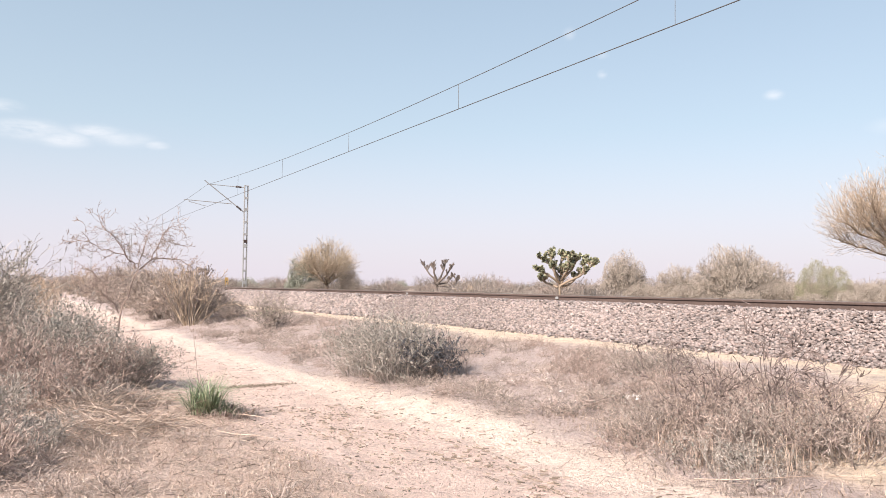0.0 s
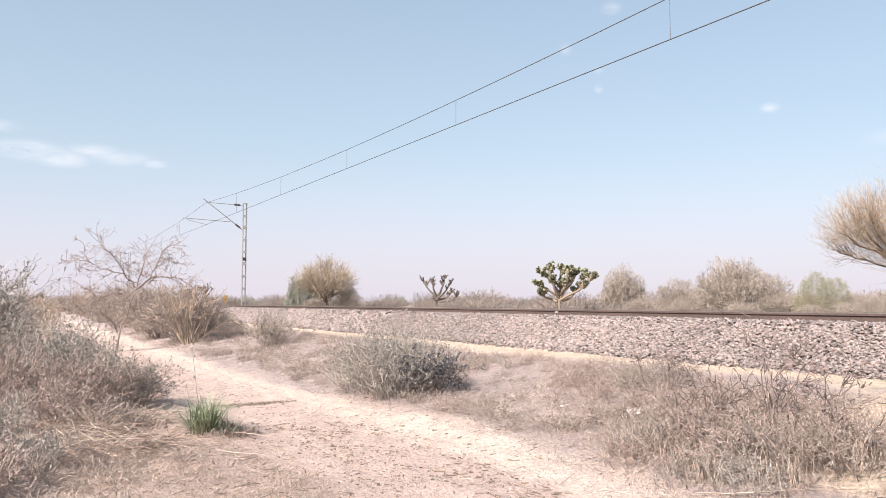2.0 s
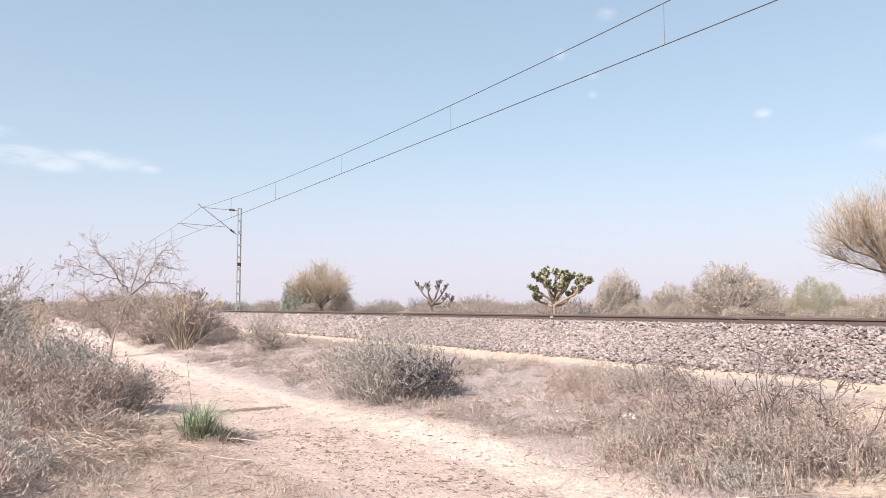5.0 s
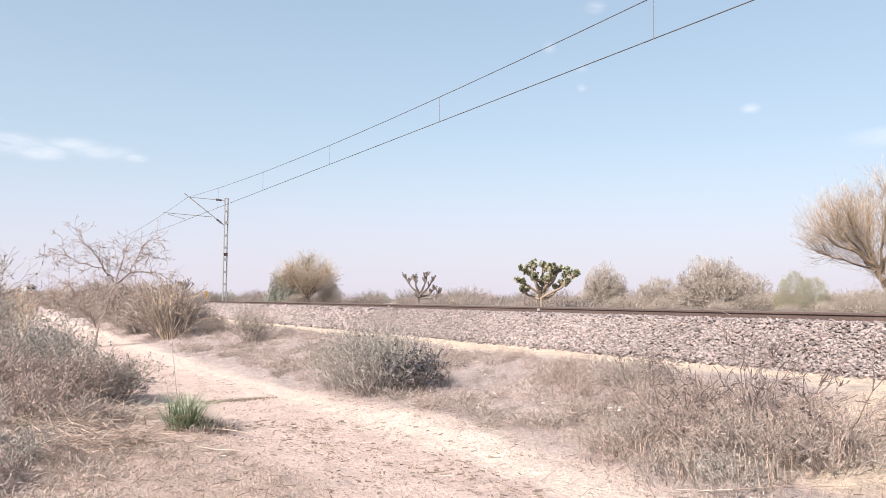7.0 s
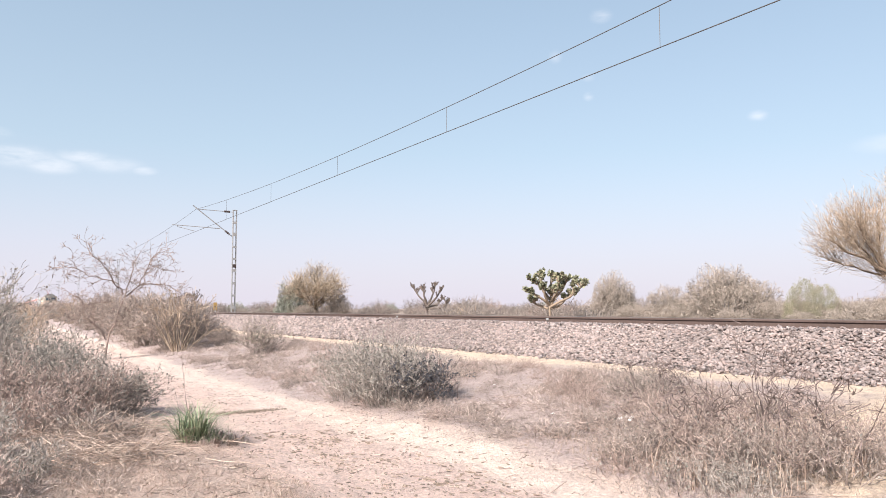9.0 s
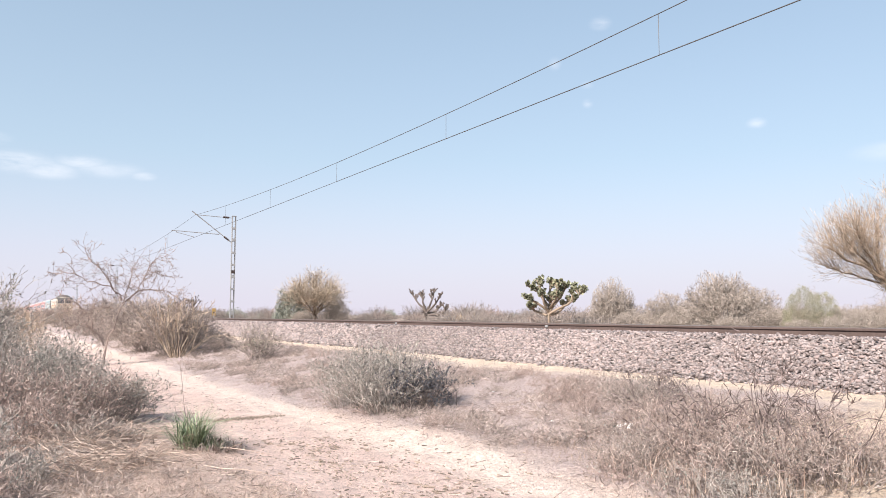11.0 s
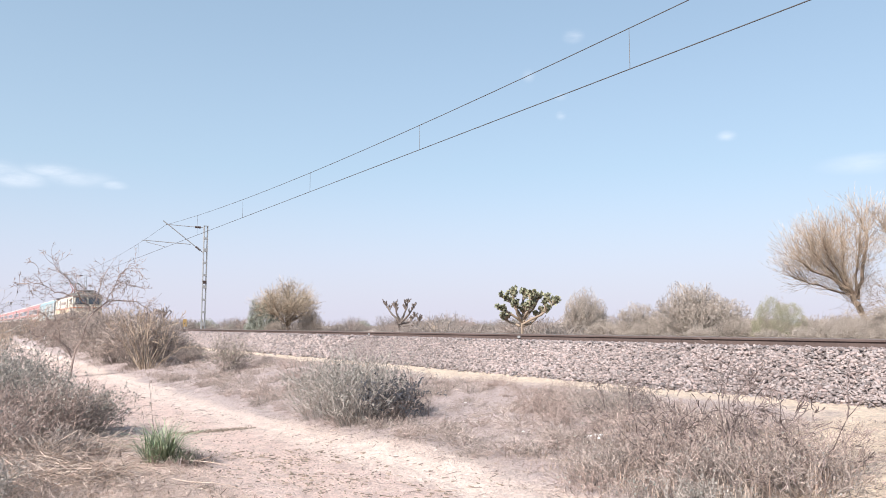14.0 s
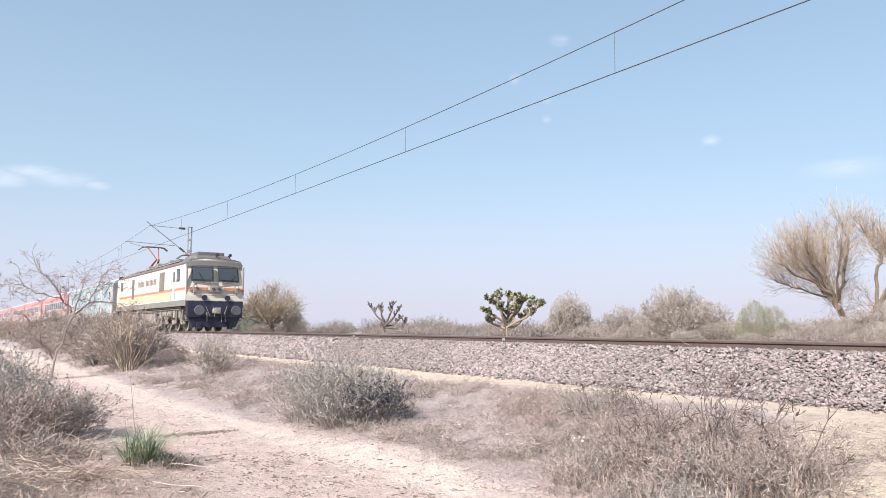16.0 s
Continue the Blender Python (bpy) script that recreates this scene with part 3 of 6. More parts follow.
def build_stones(bed):
    rng = np.random.default_rng(5)
    loose_stones("loose_stones", rng, stone_places(rng, -22, 2, 47000, -1), 0.016, 0.037, bed, M_STONE)
    loose_stones("distant_stones", rng, stone_places(rng, -60, -22, 17000, -1), 0.034, 0.06, bed, M_STONE)
    loose_stones("far_side_stones", rng, stone_places(rng, -60, 2, 2500, 1), 0.05, 0.085, bed, M_STONE)
    # the nearest stones one by one
    shapes = [np_mesh("stone", *stone_shape(rng)) for _ in range(8)]
    for me in shapes:
        me.materials.append(M_STONE_OB)
    spots = stone_places(rng, -8.4, -5.6, 260, -1)
    for p in spots:
        s = rng.uniform(0.026, 0.046)
        ob = new("stone", shapes[int(rng.integers(0, 8))])
        ob.parent = bed
        ob.matrix_local = Matrix.Translation(Vector(p.tolist()) + Vector((0, 0, 0.015))) @ Euler((rng.normal(0, 0.4), rng.normal(0, 0.4), rng.uniform(0, 6.28))).to_matrix().to_4x4() @ Matrix.Scale(s, 4)


def rail_section():
    half = [(0.075, 0), (0.075, 0.012), (0.02, 0.03), (0.0085, 0.05), (0.0085, 0.12), (0.036, 0.134), (0.036, 0.162), (0.028, 0.170)]
    return [(y, z) for y, z in half] + [(-y, z) for y, z in half[::-1]]


def build_track():
    track = thing("railway_track", Matrix.Identity(4), "single broad-gauge railway track with rusty rails on ballast", "railway track", kind="structure")
    for side in (-1, 1):
        y = TRACK_Y + side * 0.872
        top = RAIL_Z - (0.012 if side < 0 else 0.035)
        bm = bmesh.new()
        xs = list(np.arange(-60, 12, 6.0))
        xs = [-900, -500, -300, -150, -100] + xs + [40]
        loft(bm, [[(x, y + a, top - 0.172 + b) for a, b in rail_section()] for x in xs])
        rail = part("rail", bm, M_RAIL, track)
        part("running_surface", boxed(-900, 40, y - 0.026, y + 0.026, top - 0.002, top + 0.002), M_RAIL_TOP, rail, "polished steel rail head")
    for x in (-14.9, -23.0):
        part("joint_plate", boxed(x - 0.05, x + 0.05, TRACK_Y - 0.872 - 0.04, TRACK_Y - 0.872 - 0.012, RAIL_Z - 0.11, RAIL_Z - 0.05, bevel=0.01), M_GALV, track, "pale plate on the rail web")
    bm = bmesh.new()
    loft(bm, [[(-0.13, y, -0.2), (0.13, y, -0.2), (0.11, y, z), (-0.11, y, z)] for y, z in ((-1.37, 0.0), (-0.6, 0.0), (-0.3, -0.03), (0.3, -0.03), (0.6, 0.0), (1.37, 0.0))])
    sleeper = bpy.data.meshes.new("sleeper")
    bm.to_mesh(sleeper), bm.free()
    sleeper.materials.append(M_CONCRETE)
    for i in range(150):
        ob = new("sleeper", sleeper)
        ob.parent = track
        ob.matrix_local = pose(2.0 - i * 0.65, TRACK_Y, SLEEPER_TOP)
    # rail clips on the nearer sleepers
    bm = bmesh.new()
    rod(bm, (0, -0.06, 0), (0.0, 0.06, 0.015), 0.011, sides=5)
    rod(bm, (0.03, -0.06, 0), (0.03, 0.05, 0.02), 0.011, sides=5)
    box(bm, -0.03, 0.06, -0.09, -0.05, -0.03, 0.02)
    clip = bpy.data.meshes.new("rail_clip")
    bm.to_mesh(clip), bm.free()
    clip.materials.append(M_RAIL)
    for i in range(70):
        ob = new("rail_clip", clip)
        ob.parent = track
        ob.matrix_local = pose(2.0 - i * 0.65, TRACK_Y - 0.872 - 0.09, SLEEPER_TOP + 0.03)


BED = build_ballast()
build_track()


# ---------------------------------------------------------------- overhead line
def build_mast():
    """A lattice mast of two channels with battens, and its bracket over the track. Origin: the rails' level under the mast."""
    mast = thing("catenary_mast", pose(MAST_X, MAST_Y, RAIL_Z), "grey galvanised lattice mast with bracket arm over the track", "catenary mast", "masts along the railway")
    top, foot = 7.67, -0.75
    for s in (-1, 1):
        bm = bmesh.new()
        box(bm, -0.075, 0.075, s * 0.15 - 0.008, s * 0.15 + 0.008, foot, top)
        for t in (-1, 1):
            c0, c1 = sorted((s * 0.158, s * 0.095))
            box(bm, t * 0.072 - 0.005, t * 0.072 + 0.005, c0, c1, foot, top)
        part("channel", bm, M_GALV, mast)
    k, z = 0, 0.2
    while z < top - 0.2:
        bm = bmesh.new()
        for t in (-1, 1):
            box(bm, t * 0.083 - 0.005, t * 0.083 + 0.005, -0.16, 0.16, z, z + (0.16 if k % 3 else 0.24))
        part("batten", bm, M_GALV, mast)
        z += 0.92
        k += 1
    part("cap_plate", boxed(-0.10, 0.10, -0.17, 0.17, top - 0.02, top + 0.02), M_GALV, mast)
    part("foundation", boxed(-0.35, 0.35, -0.35, 0.35, -0.95, -0.42, bevel=0.03), M_CONCRETE, mast)
    part("number_plate", boxed(0.09, 0.105, -0.13, 0.13, 3.3, 3.55), M_INSUL, mast, "small dark plate")
    arm = part("bracket_tube", rodded((0, -0.12, 5.62), (0, -3.12, 7.86), 0.036, sides=8), M_GALV, mast)
    part("stay_tube", rodded((0, -0.12, 7.52), (0, -2.92, 7.60), 0.026, sides=8), M_GALV, mast)
    part("register_tube", rodded((0, -1.08, 6.22), (0, -4.55, 6.34), 0.028, sides=8), M_GALV, mast)
    part("steady_arm", rodded((0, -4.2, 6.22), (0, -2.95, 5.94), 0.022, sides=6), M_GALV, mast)
    part("drop_bracket", rodded((0, -4.2, 6.33), (0, -4.2, 6.2), 0.03, sides=6), M_GALV, mast)
    for a, b in (((0, -0.38, 7.53), (0, -0.82, 7.54)), ((0, -0.36, 5.80), (0, -0.72, 6.07))):
        a, b = Vector(a), Vector(b)
        bm = bmesh.new()
        rod(bm, a, b, 0.05, sides=10)
        for i in range(6):
            c = a.lerp(b, (i + 0.5) / 6)
            d = (b - a).normalized() * 0.018
            rod(bm, c - d, c + d, 0.095, 0.07, sides=10)
        part("insulator", bm, M_INSUL, mast, "dark ribbed porcelain insulator")
    return mast


def messenger_z(x):
    """The carrying wire hangs between the masts."""
    u = ((x - MAST_X) / SPAN) % 1.0
    return WIRE_Z + 0.80 + 0.86 * (2 * u - 1) ** 2


def build_line():
    first = build_mast()
    for k in (-1, 1, 2, 3, 4, 5, 6, 7):
        copy_thing(first, pose(MAST_X - k * SPAN, MAST_Y, RAIL_Z))
    x0, x1 = MAST_X - 7 * SPAN, MAST_X + SPAN

    def wire(name, path, r, label):
        cu = bpy.data.curves.new(name, "CURVE")
        cu.dimensions, cu.bevel_depth, cu.bevel_resolution = "3D", r, 1
        sp = cu.splines.new("POLY")
        sp.points.add(len(path) - 1)
        for p, q in zip(sp.points, path):
            p.co = (*q, 1)
        cu.materials.append(M_WIRE)
        ob = new(name, cu)
        return ob

    line = thing("overhead_line", Matrix.Identity(4), "dark contact wire hung by droppers from a sagging carrying wire", "overhead wire")
    contact = wire("contact_wire", [(x, TRACK_Y, WIRE_Z) for x in (x0, x1)], 0.012, "")
    carrier = wire("carrying_wire", [(x, TRACK_Y, messenger_z(x) if i else messenger_z(x + 1e-3)) for i, x in enumerate(np.linspace(x0, x1, 8 * 24 + 1).tolist())], 0.011, "")
    contact.parent = carrier.parent = line
    for k in range(-1, 4):
        for i in range(6):
            x = MAST_X + SPAN * -k - SPAN + 8.95 + 9.33 * i
            part("dropper", rodded((x, TRACK_Y, WIRE_Z), (x, TRACK_Y, messenger_z(x)), 0.007, sides=5), M_WIRE, line)


build_line()


def build_board():
    board = thing("trackside_board", pose(-64.6, 15.5, 0.66), "small yellow trackside marker board on a post", "marker board")
    part("post", boxed(-0.04, 0.04, -0.04, 0.04, -0.1, 0.95), M_GALV, board)
    part("panel", boxed(-0.03, 0.03, -0.14, 0.14, 0.85, 1.5, bevel=0.01), M_YELLOW, board)
    part("number_bar", boxed(0.03, 0.036, -0.06, 0.06, 1.1, 1.2), M_RUBBER, board)


build_board()


# ---------------------------------------------------------------- train
def wheelset(bogie, x, r=0.54):
    for s in (-1, 1):
        bm = bmesh.new()
        rod(bm, (x, s * 0.80, r), (x, s * 0.93, r), r, sides=24)
        rod(bm, (x, s * 0.72, r), (x, s * 0.80, r), r + 0.028, sides=24)
        rod(bm, (x, s * 0.92, r), (x, s * 1.02, r), 0.13, sides=12)
        part("wheel", bm, M_UNDER, bogie)
    part("axle", rodded((x, -0.8, r), (x, 0.8, r), 0.09, sides=8), M_UNDER, bogie)


def bogie_of(parent, x, axles, pitch, r=0.54):
    half = pitch * (axles - 1) / 2
    bm = bmesh.new()
    for s in (-1, 1):
        y = s * 1.08
        box(bm, x - half - 0.55, x + half + 0.55, y - 0.07, y + 0.07, 0.62, 0.86, bevel=0.03)
    box(bm, x - 0.25, x + 0.25, -1.05, 1.05, 0.55, 0.85)
    b = part("bogie", bm, M_UNDER, parent)
    for i in range(axles):
        ax = x - half + pitch * i
        wheelset(b, ax, r)
        for s in (-1, 1):
            part("axle_box", boxed(ax - 0.17, ax + 0.17, s * 1.12 - 0.1, s * 1.12 + 0.1, r - 0.2, r + 0.16, bevel=0.04), M_UNDER, b)
            for k in (-1, 1):
                part("spring", rodded((ax + k * 0.3, s * 1.1, 0.42), (ax + k * 0.3, s * 1.1, 0.66), 0.1, sides=10), M_UNDER, b)
    return b


def side_ring(x, half, z0, z1, crown, steps=5, lean=0.0):
    """A vehicle's cross-section: upright sides up to the gutter z1, then an arched roof up to crown."""
    pts = [(x, -half + lean, z0), (x, -half, z0 + 0.25), (x, -half, z1)]
    for i in range(1, steps):
        a = math.pi * i / steps
        pts.append((x, -half * math.cos(a) * 0.97, z1 + (crown - z1) * math.sin(a) ** 0.75))
    pts += [(x, half, z1), (x, half, z0 + 0.25), (x, half - lean, z0)]
    return pts


def build_engine():
    """Origin: the front buffers, on the rails' level; the body runs to -x."""
    eng = thing("locomotive", pose(FRONT_X, TRACK_Y, RAIL_Z), "white electric locomotive with orange band, grey roof and raised pantograph", "locomotive")
    half, z0, gut, crown = 1.54, 1.62, 3.62, 3.95
    tail = -20.0
    # body skin: cab noses lean back above the waist
    def ring(x, lean_top):
        pts = []
        for px, y, z in side_ring(x, half, z0, gut, crown):
            k = max(0.0, min(1.0, (z - 2.45) / 1.3))
            nose = 0.10 * (1 - (abs(y) / half) ** 2)
            pts.append((x - lean_top * 0.42 * k + (nose if lean_top > 0 else (-nose if lean_top < 0 else 0)), y, z))
        return pts
    part("body", loft(bmesh.new(), [ring(-0.62, 1), ring(-1.3, 0.6), ring(-2.4, 0), ring(tail + 2.4, 0), ring(tail + 1.3, -0.6), ring(tail + 0.02, -1)]), M_WHITE, eng, "white painted body")
    bm = bmesh.new()
    cap = lambda x, k: [(px + (0.02 if k > 0 else -0.02 if k < 0 else 0), y * 1.012, z + 0.02) for px, y, z in ring(x, k)[2:-2]]
    loft(bm, [cap(-0.62, 1), cap(-1.3, 0.6), cap(-2.4, 0)], close=False, caps=False)
    loft(bm, [cap(tail + 2.4, 0), cap(tail + 1.3, -0.6), cap(tail + 0.02, -1)], close=False, caps=False)
    bmesh.ops.solidify(bm, geom=bm.faces[:], thickness=0.03)
    part("cab_roof", bm, M_ROOF, eng, "grey cab roof edge")
    for s, x in ((1, -0.62), (-1, tail)):
        part("visor", loft(bmesh.new(), [[(x + s * (0.02 - 0.34 + q + 0.10 * (1 - (y / half) ** 2)), y, z - 0.10 * (abs(y) / half) ** 4) for q, z in ((-0.06, 3.55), (0.06, 3.53), (0.0, 3.78), (-0.30, 3.96))] for y in (-1.52, -1.3, -0.9, -0.45, 0.0, 0.45, 0.9, 1.3, 1.52)]), M_ROOF, eng)
    # roof cover, a little proud
    bm = bmesh.new()
    rr = lambda x: [(px, y * 0.965, z + 0.035) for px, y, z in side_ring(x, half, gut - 0.1, gut, crown)[2:-2]]
    loft(bm, [rr(-1.35), rr(tail + 1.35)], close=False, caps=False)
    bmesh.ops.solidify(bm, geom=bm.faces[:], thickness=0.05)
    roof = part("roof", bm, M_ROOF, eng, "dusty grey roof")
    part("cab_hood", loft(bmesh.new(), [[(x, -w, z), (x, w, z), (x, w * 0.8, z + h), (x, -w * 0.8, z + h)] for x, w, z, h in ((-1.05, 1.1, 3.72, 0.10), (-1.35, 1.15, 3.80, 0.33), (-3.4, 1.15, 3.86, 0.30), (-3.7, 1.1, 3.86, 0.05))]), M_ROOF, roof)
    part("air_conditioner", boxed(-3.1, -1.7, -0.75, 0.75, 4.08, 4.36, bevel=0.06), M_ROOF, roof)
    for x, w, l in ((-5.6, 1.0, 1.9), (-8.3, 0.95, 2.2), (-11.4, 0.95, 2.0)):
        part("roof_hatch", boxed(x - l / 2, x + l / 2, -w, w, 3.93, 4.14, bevel=0.04), M_ROOF, roof)
    for x, y, l in ((-6.9, -0.7, 0.5), (-9.9, -0.75, 0.7), (-12.6, -0.7, 0.6), (-13.6, -0.5, 0.9), (-17.6, -0.3, 1.2)):
        part("roof_case", boxed(x - l / 2, x + l / 2, y - 0.3, y + 0.3, 3.9, 4.22, bevel=0.03), M_UNDER, roof)
    part("roof_pipe", rodded((-4.0, -1.05, 3.98), (-18.5, -1.05, 3.98), 0.035, sides=6), M_UNDER, roof)
    for i in range(7):
        x = -5.5 - i * 1.6
        part("roof_insulator", rodded((x, 0.35, 4.0), (x, 0.35, 4.28), 0.07, 0.05, sides=8), M_INSUL, roof)
    part("roof_busbar", rodded((-5.4, 0.35, 4.28), (-15.2, 0.35, 4.28), 0.02, sides=6), M_WIRE, roof)
    for s in (-1, 1):
        part("horn", rodded((-1.3, s * 0.35 + 0.5, 4.12), (-0.95, s * 0.35 + 0.5, 4.16), 0.03, 0.09, sides=10), M_RUBBER, roof)
    # bands and skirt along both sides
    for s in (-1, 1):
        y = s * (half + 0.004)
        a, b = sorted((y, y + s * 0.006))
        part("orange_band", boxed(tail + 1.0, -0.98, a, b, 2.21, 2.34), M_ORANGE, eng, "orange band")
        part("cream_panel", boxed(tail + 1.0, -4.2, a, b, 1.72, 2.196), M_CREAM, eng, "cream lower panel")
        part("skirt", boxed(tail + 0.15, -0.72, s * half - 0.05, s * half + 0.03, 1.34, 1.66, bevel=0.015), M_SKIRT, eng)
        for x, w in ((-2.45, 0.55),):
            fr = part("cab_side_window", boxed(x - w / 2 - 0.05, x + w / 2 + 0.05, a, b + (0.01 if s > 0 else 0), 2.70, 3.40, bevel=0.004), M_RUBBER, eng)
            part("pane", boxed(x - w / 2, x + w / 2, a - 0.004, b + 0.004, 2.76, 3.34), M_GLASS, fr)
        dr = part("cab_door", boxed(-3.62, -2.98, a - 0.004, b + 0.004, 1.72, 3.46, bevel=0.003), M_WHITE, eng)
        part("door_window", boxed(-3.5, -3.1, a - 0.008, b + 0.008, 2.72, 3.28), M_GLASS, dr)
        for k in (-1, 1):
            x = -3.3 + k * 0.42
            part("grab_rail", rodded((x, s * (half + 0.06), 1.75), (x, s * (half + 0.06), 2.9), 0.016, sides=6), M_CHROME, eng)
        # louvres and small windows behind
        lv = part("louvre", boxed(-6.75, -5.55, a - 0.006, b + 0.006, 2.30, 3.42, bevel=0.003), M_LOUVRE, eng, "grey louvred air intake")
        for i in range(9):
            z = 2.36 + i * 0.115
            part("slat", boxed(-6.7, -5.6, min(y, y + s * 0.03), max(y, y + s * 0.03), z, z + 0.05), M_LOUVRE, lv)
        part("service_door", boxed(-14.6, -13.9, a - 0.004, b + 0.004, 2.05, 3.4, bevel=0.003), M_ROOF, eng)
        wd = part("rear_window", boxed(-18.5, -17.7, a, b, 2.75, 3.36, bevel=0.003), M_RUBBER, eng)
        part("pane", boxed(-18.42, -17.78, a - 0.004, b + 0.004, 2.80, 3.31), M_GLASS, wd)
        # two words on the side, too small to read
        for x0, x1, n in ((-12.9, -10.9, 6), (-10.5, -7.6, 8)):
            w = (x1 - x0) / n
            for i in range(n):
                part("letter_bar", boxed(x0 + i * w + 0.07, x0 + (i + 1) * w - 0.07, a, b, 2.76 + 0.02 * (i % 2), 3.16 - 0.03 * (i % 3)), M_REDLET, eng)
        part("gutter", boxed(tail + 1.0, -1.0, s * half - 0.02, s * half + 0.035, gut - 0.03, gut + 0.03), M_MAROON, eng, "dull maroon gutter strip")
    # front and back faces
    for end, x, s in (("front", -0.62, 1), ("back", tail, -1)):
        f = lambda a, b: (x + a, x + b) if s > 0 else (x - b, x - a)
        for side in (-1, 1):
            lean = 0.23
            bm = bmesh.new()
            box(bm, -0.02, 0.03, -0.58, 0.58, -0.40, 0.40, bevel=0.01)
            bmesh.ops.rotate(bm, verts=bm.verts, cent=(0, 0, 0), matrix=Matrix.Rotation(-s * lean, 3, "Y"))
            bmesh.ops.rotate(bm, verts=bm.verts, cent=(0, 0, 0), matrix=Matrix.Rotation(side * s * 0.09, 3, "Z"))
            bmesh.ops.translate(bm, verts=bm.verts, vec=(x + s * -0.105, side * 0.70, 3.06))
            wf = part("windscreen_frame", bm, M_RUBBER, eng)
            bm = bmesh.new()
            box(bm, -0.02, 0.045, -0.51, 0.51, -0.33, 0.33, bevel=0.01)
            bmesh.ops.rotate(bm, verts=bm.verts, cent=(0, 0, 0), matrix=Matrix.Rotation(-s * lean, 3, "Y"))
            bmesh.ops.rotate(bm, verts=bm.verts, cent=(0, 0, 0), matrix=Matrix.Rotation(side * s * 0.09, 3, "Z"))
            bmesh.ops.translate(bm, verts=bm.verts, vec=(x + s * -0.10, side * 0.70, 3.06))
            part("windscreen", bm, M_GLASS, wf, "dark windscreen pane")
            part("wiper", rodded((x + s * 0.07, side * 0.7, 2.72), (x - s * 0.02, side * 0.95, 3.15), 0.012, sides=5), M_RUBBER, wf)
            a, b = f(0.0, 0.085)
            part("orange_front_band", boxed(a, b, min(side * 0.42, side * 1.5), max(side * 0.42, side * 1.5), 2.22, 2.33, bevel=0.01), M_ORANGE, eng)
            a, b = f(0.0, 0.13)
            mk = part("marker_lamp", boxed(a, b, side * 1.12 - 0.09, side * 1.12 + 0.09, 2.02, 2.52, bevel=0.03), M_UNDER, eng)
            part("lamp_lens", rodded((x + s * 0.12, side * 1.12, 2.38), (x + s * 0.145, side * 1.12, 2.38), 0.06, sides=12), M_LAMP, mk)
            part("flasher", rodded((x + s * 0.02, side * 0.62, 1.78), (x + s * 0.16, side * 0.62, 1.78), 0.13, 0.15, sides=14), M_NAVY, eng)
            bf = part("buffer", rodded((x, side * 0.98, 1.1), (x + s * 0.5, side * 0.98, 1.1), 0.13, sides=14), M_UNDER, eng)
            part("buffer_head", rodded((x + s * 0.5, side * 0.98, 1.1), (x + s * 0.62, side * 0.98, 1.1), 0.27, 0.25, sides=20), M_BUFFER, bf, "dark grey round buffer plate")
            part("rail_guard", boxed(*f(-0.3, 0.1), side * 0.85 - 0.1, side * 0.85 + 0.1, 0.1, 0.5), M_NAVY, eng)
        a, b = f(0.02, 0.14)
        part("headlamp_case", boxed(a, b, -0.34, 0.34, 2.06, 2.44, bevel=0.04), M_UNDER, eng)
        for side in (-1, 1):
            part("headlamp", rodded((x + s * 0.13, side * 0.16, 2.25), (x + s * 0.16, side * 0.16, 2.25), 0.085, sides=14), M_GLASS, eng)
        a, b = f(-0.2, 0.06)
        part("buffer_beam", boxed(a, b, -1.5, 1.5, 0.72, 1.62, bevel=0.05), M_NAVY, eng, "navy blue buffer beam")
        a, b = f(-0.35, 0.0)
        part("cowcatcher", loft(bmesh.new(), [[((a + b) / 2 + d, -w, z) for d, w in ((-0.12, w0), (0.12, w0))] + [((a + b) / 2 + d, w0, z) for d in (0.12, -0.12)] for z, w0, w in ((0.72, 1.4, 1.4), (0.2, 1.15, 1.15))]), M_NAVY, eng)
        cp = part("coupler", boxed(*f(0.0, 0.55), -0.16, 0.16, 0.95, 1.22, bevel=0.05), M_UNDER, eng)
        part("knuckle", boxed(*f(0.5, 0.72), -0.2, 0.12, 0.92, 1.25, bevel=0.06), M_UNDER, cp)
        for side in (-0.45, 0.3, 0.5):
            part("air_hose", rodded((x + s * 0.08, side, 1.0), (x + s * 0.2, side * 1.05, 0.5), 0.03, sides=6), M_SKIRT, eng)
    # hand rails and white hoses on the front
    for s, x in ((1, -0.62), (-1, tail)):
        for z in (2.60, 1.92):
            part("front_rail", rodded((x + s * 0.16, -1.25, z), (x + s * 0.16, 1.25, z), 0.018, sides=6), M_UNDER, eng)
        for y0, y1 in ((-0.55, -0.30), (0.62, 0.42), (-0.15, -0.05)):
            part("white_hose", rodded((x + s * 0.12, y0, 1.36), (x + s * 0.16, y1, 0.78), 0.018, sides=6), M_SKIRT, eng)
        for side in (-1, 1):
            part("corner_pillar", boxed(min(x - s * 0.02, x - s * 0.14), max(x - s * 0.02, x - s * 0.14), side * 1.53 - 0.03, side * 1.53 + 0.03, 1.66, 3.5, bevel=0.01), M_SKIRT, eng)
            part("step", boxed(x - s * 0.55 - 0.2, x - s * 0.55 + 0.2, side * 1.45 - 0.12, side * 1.45 + 0.12, 0.55, 0.60), M_UNDER, eng)
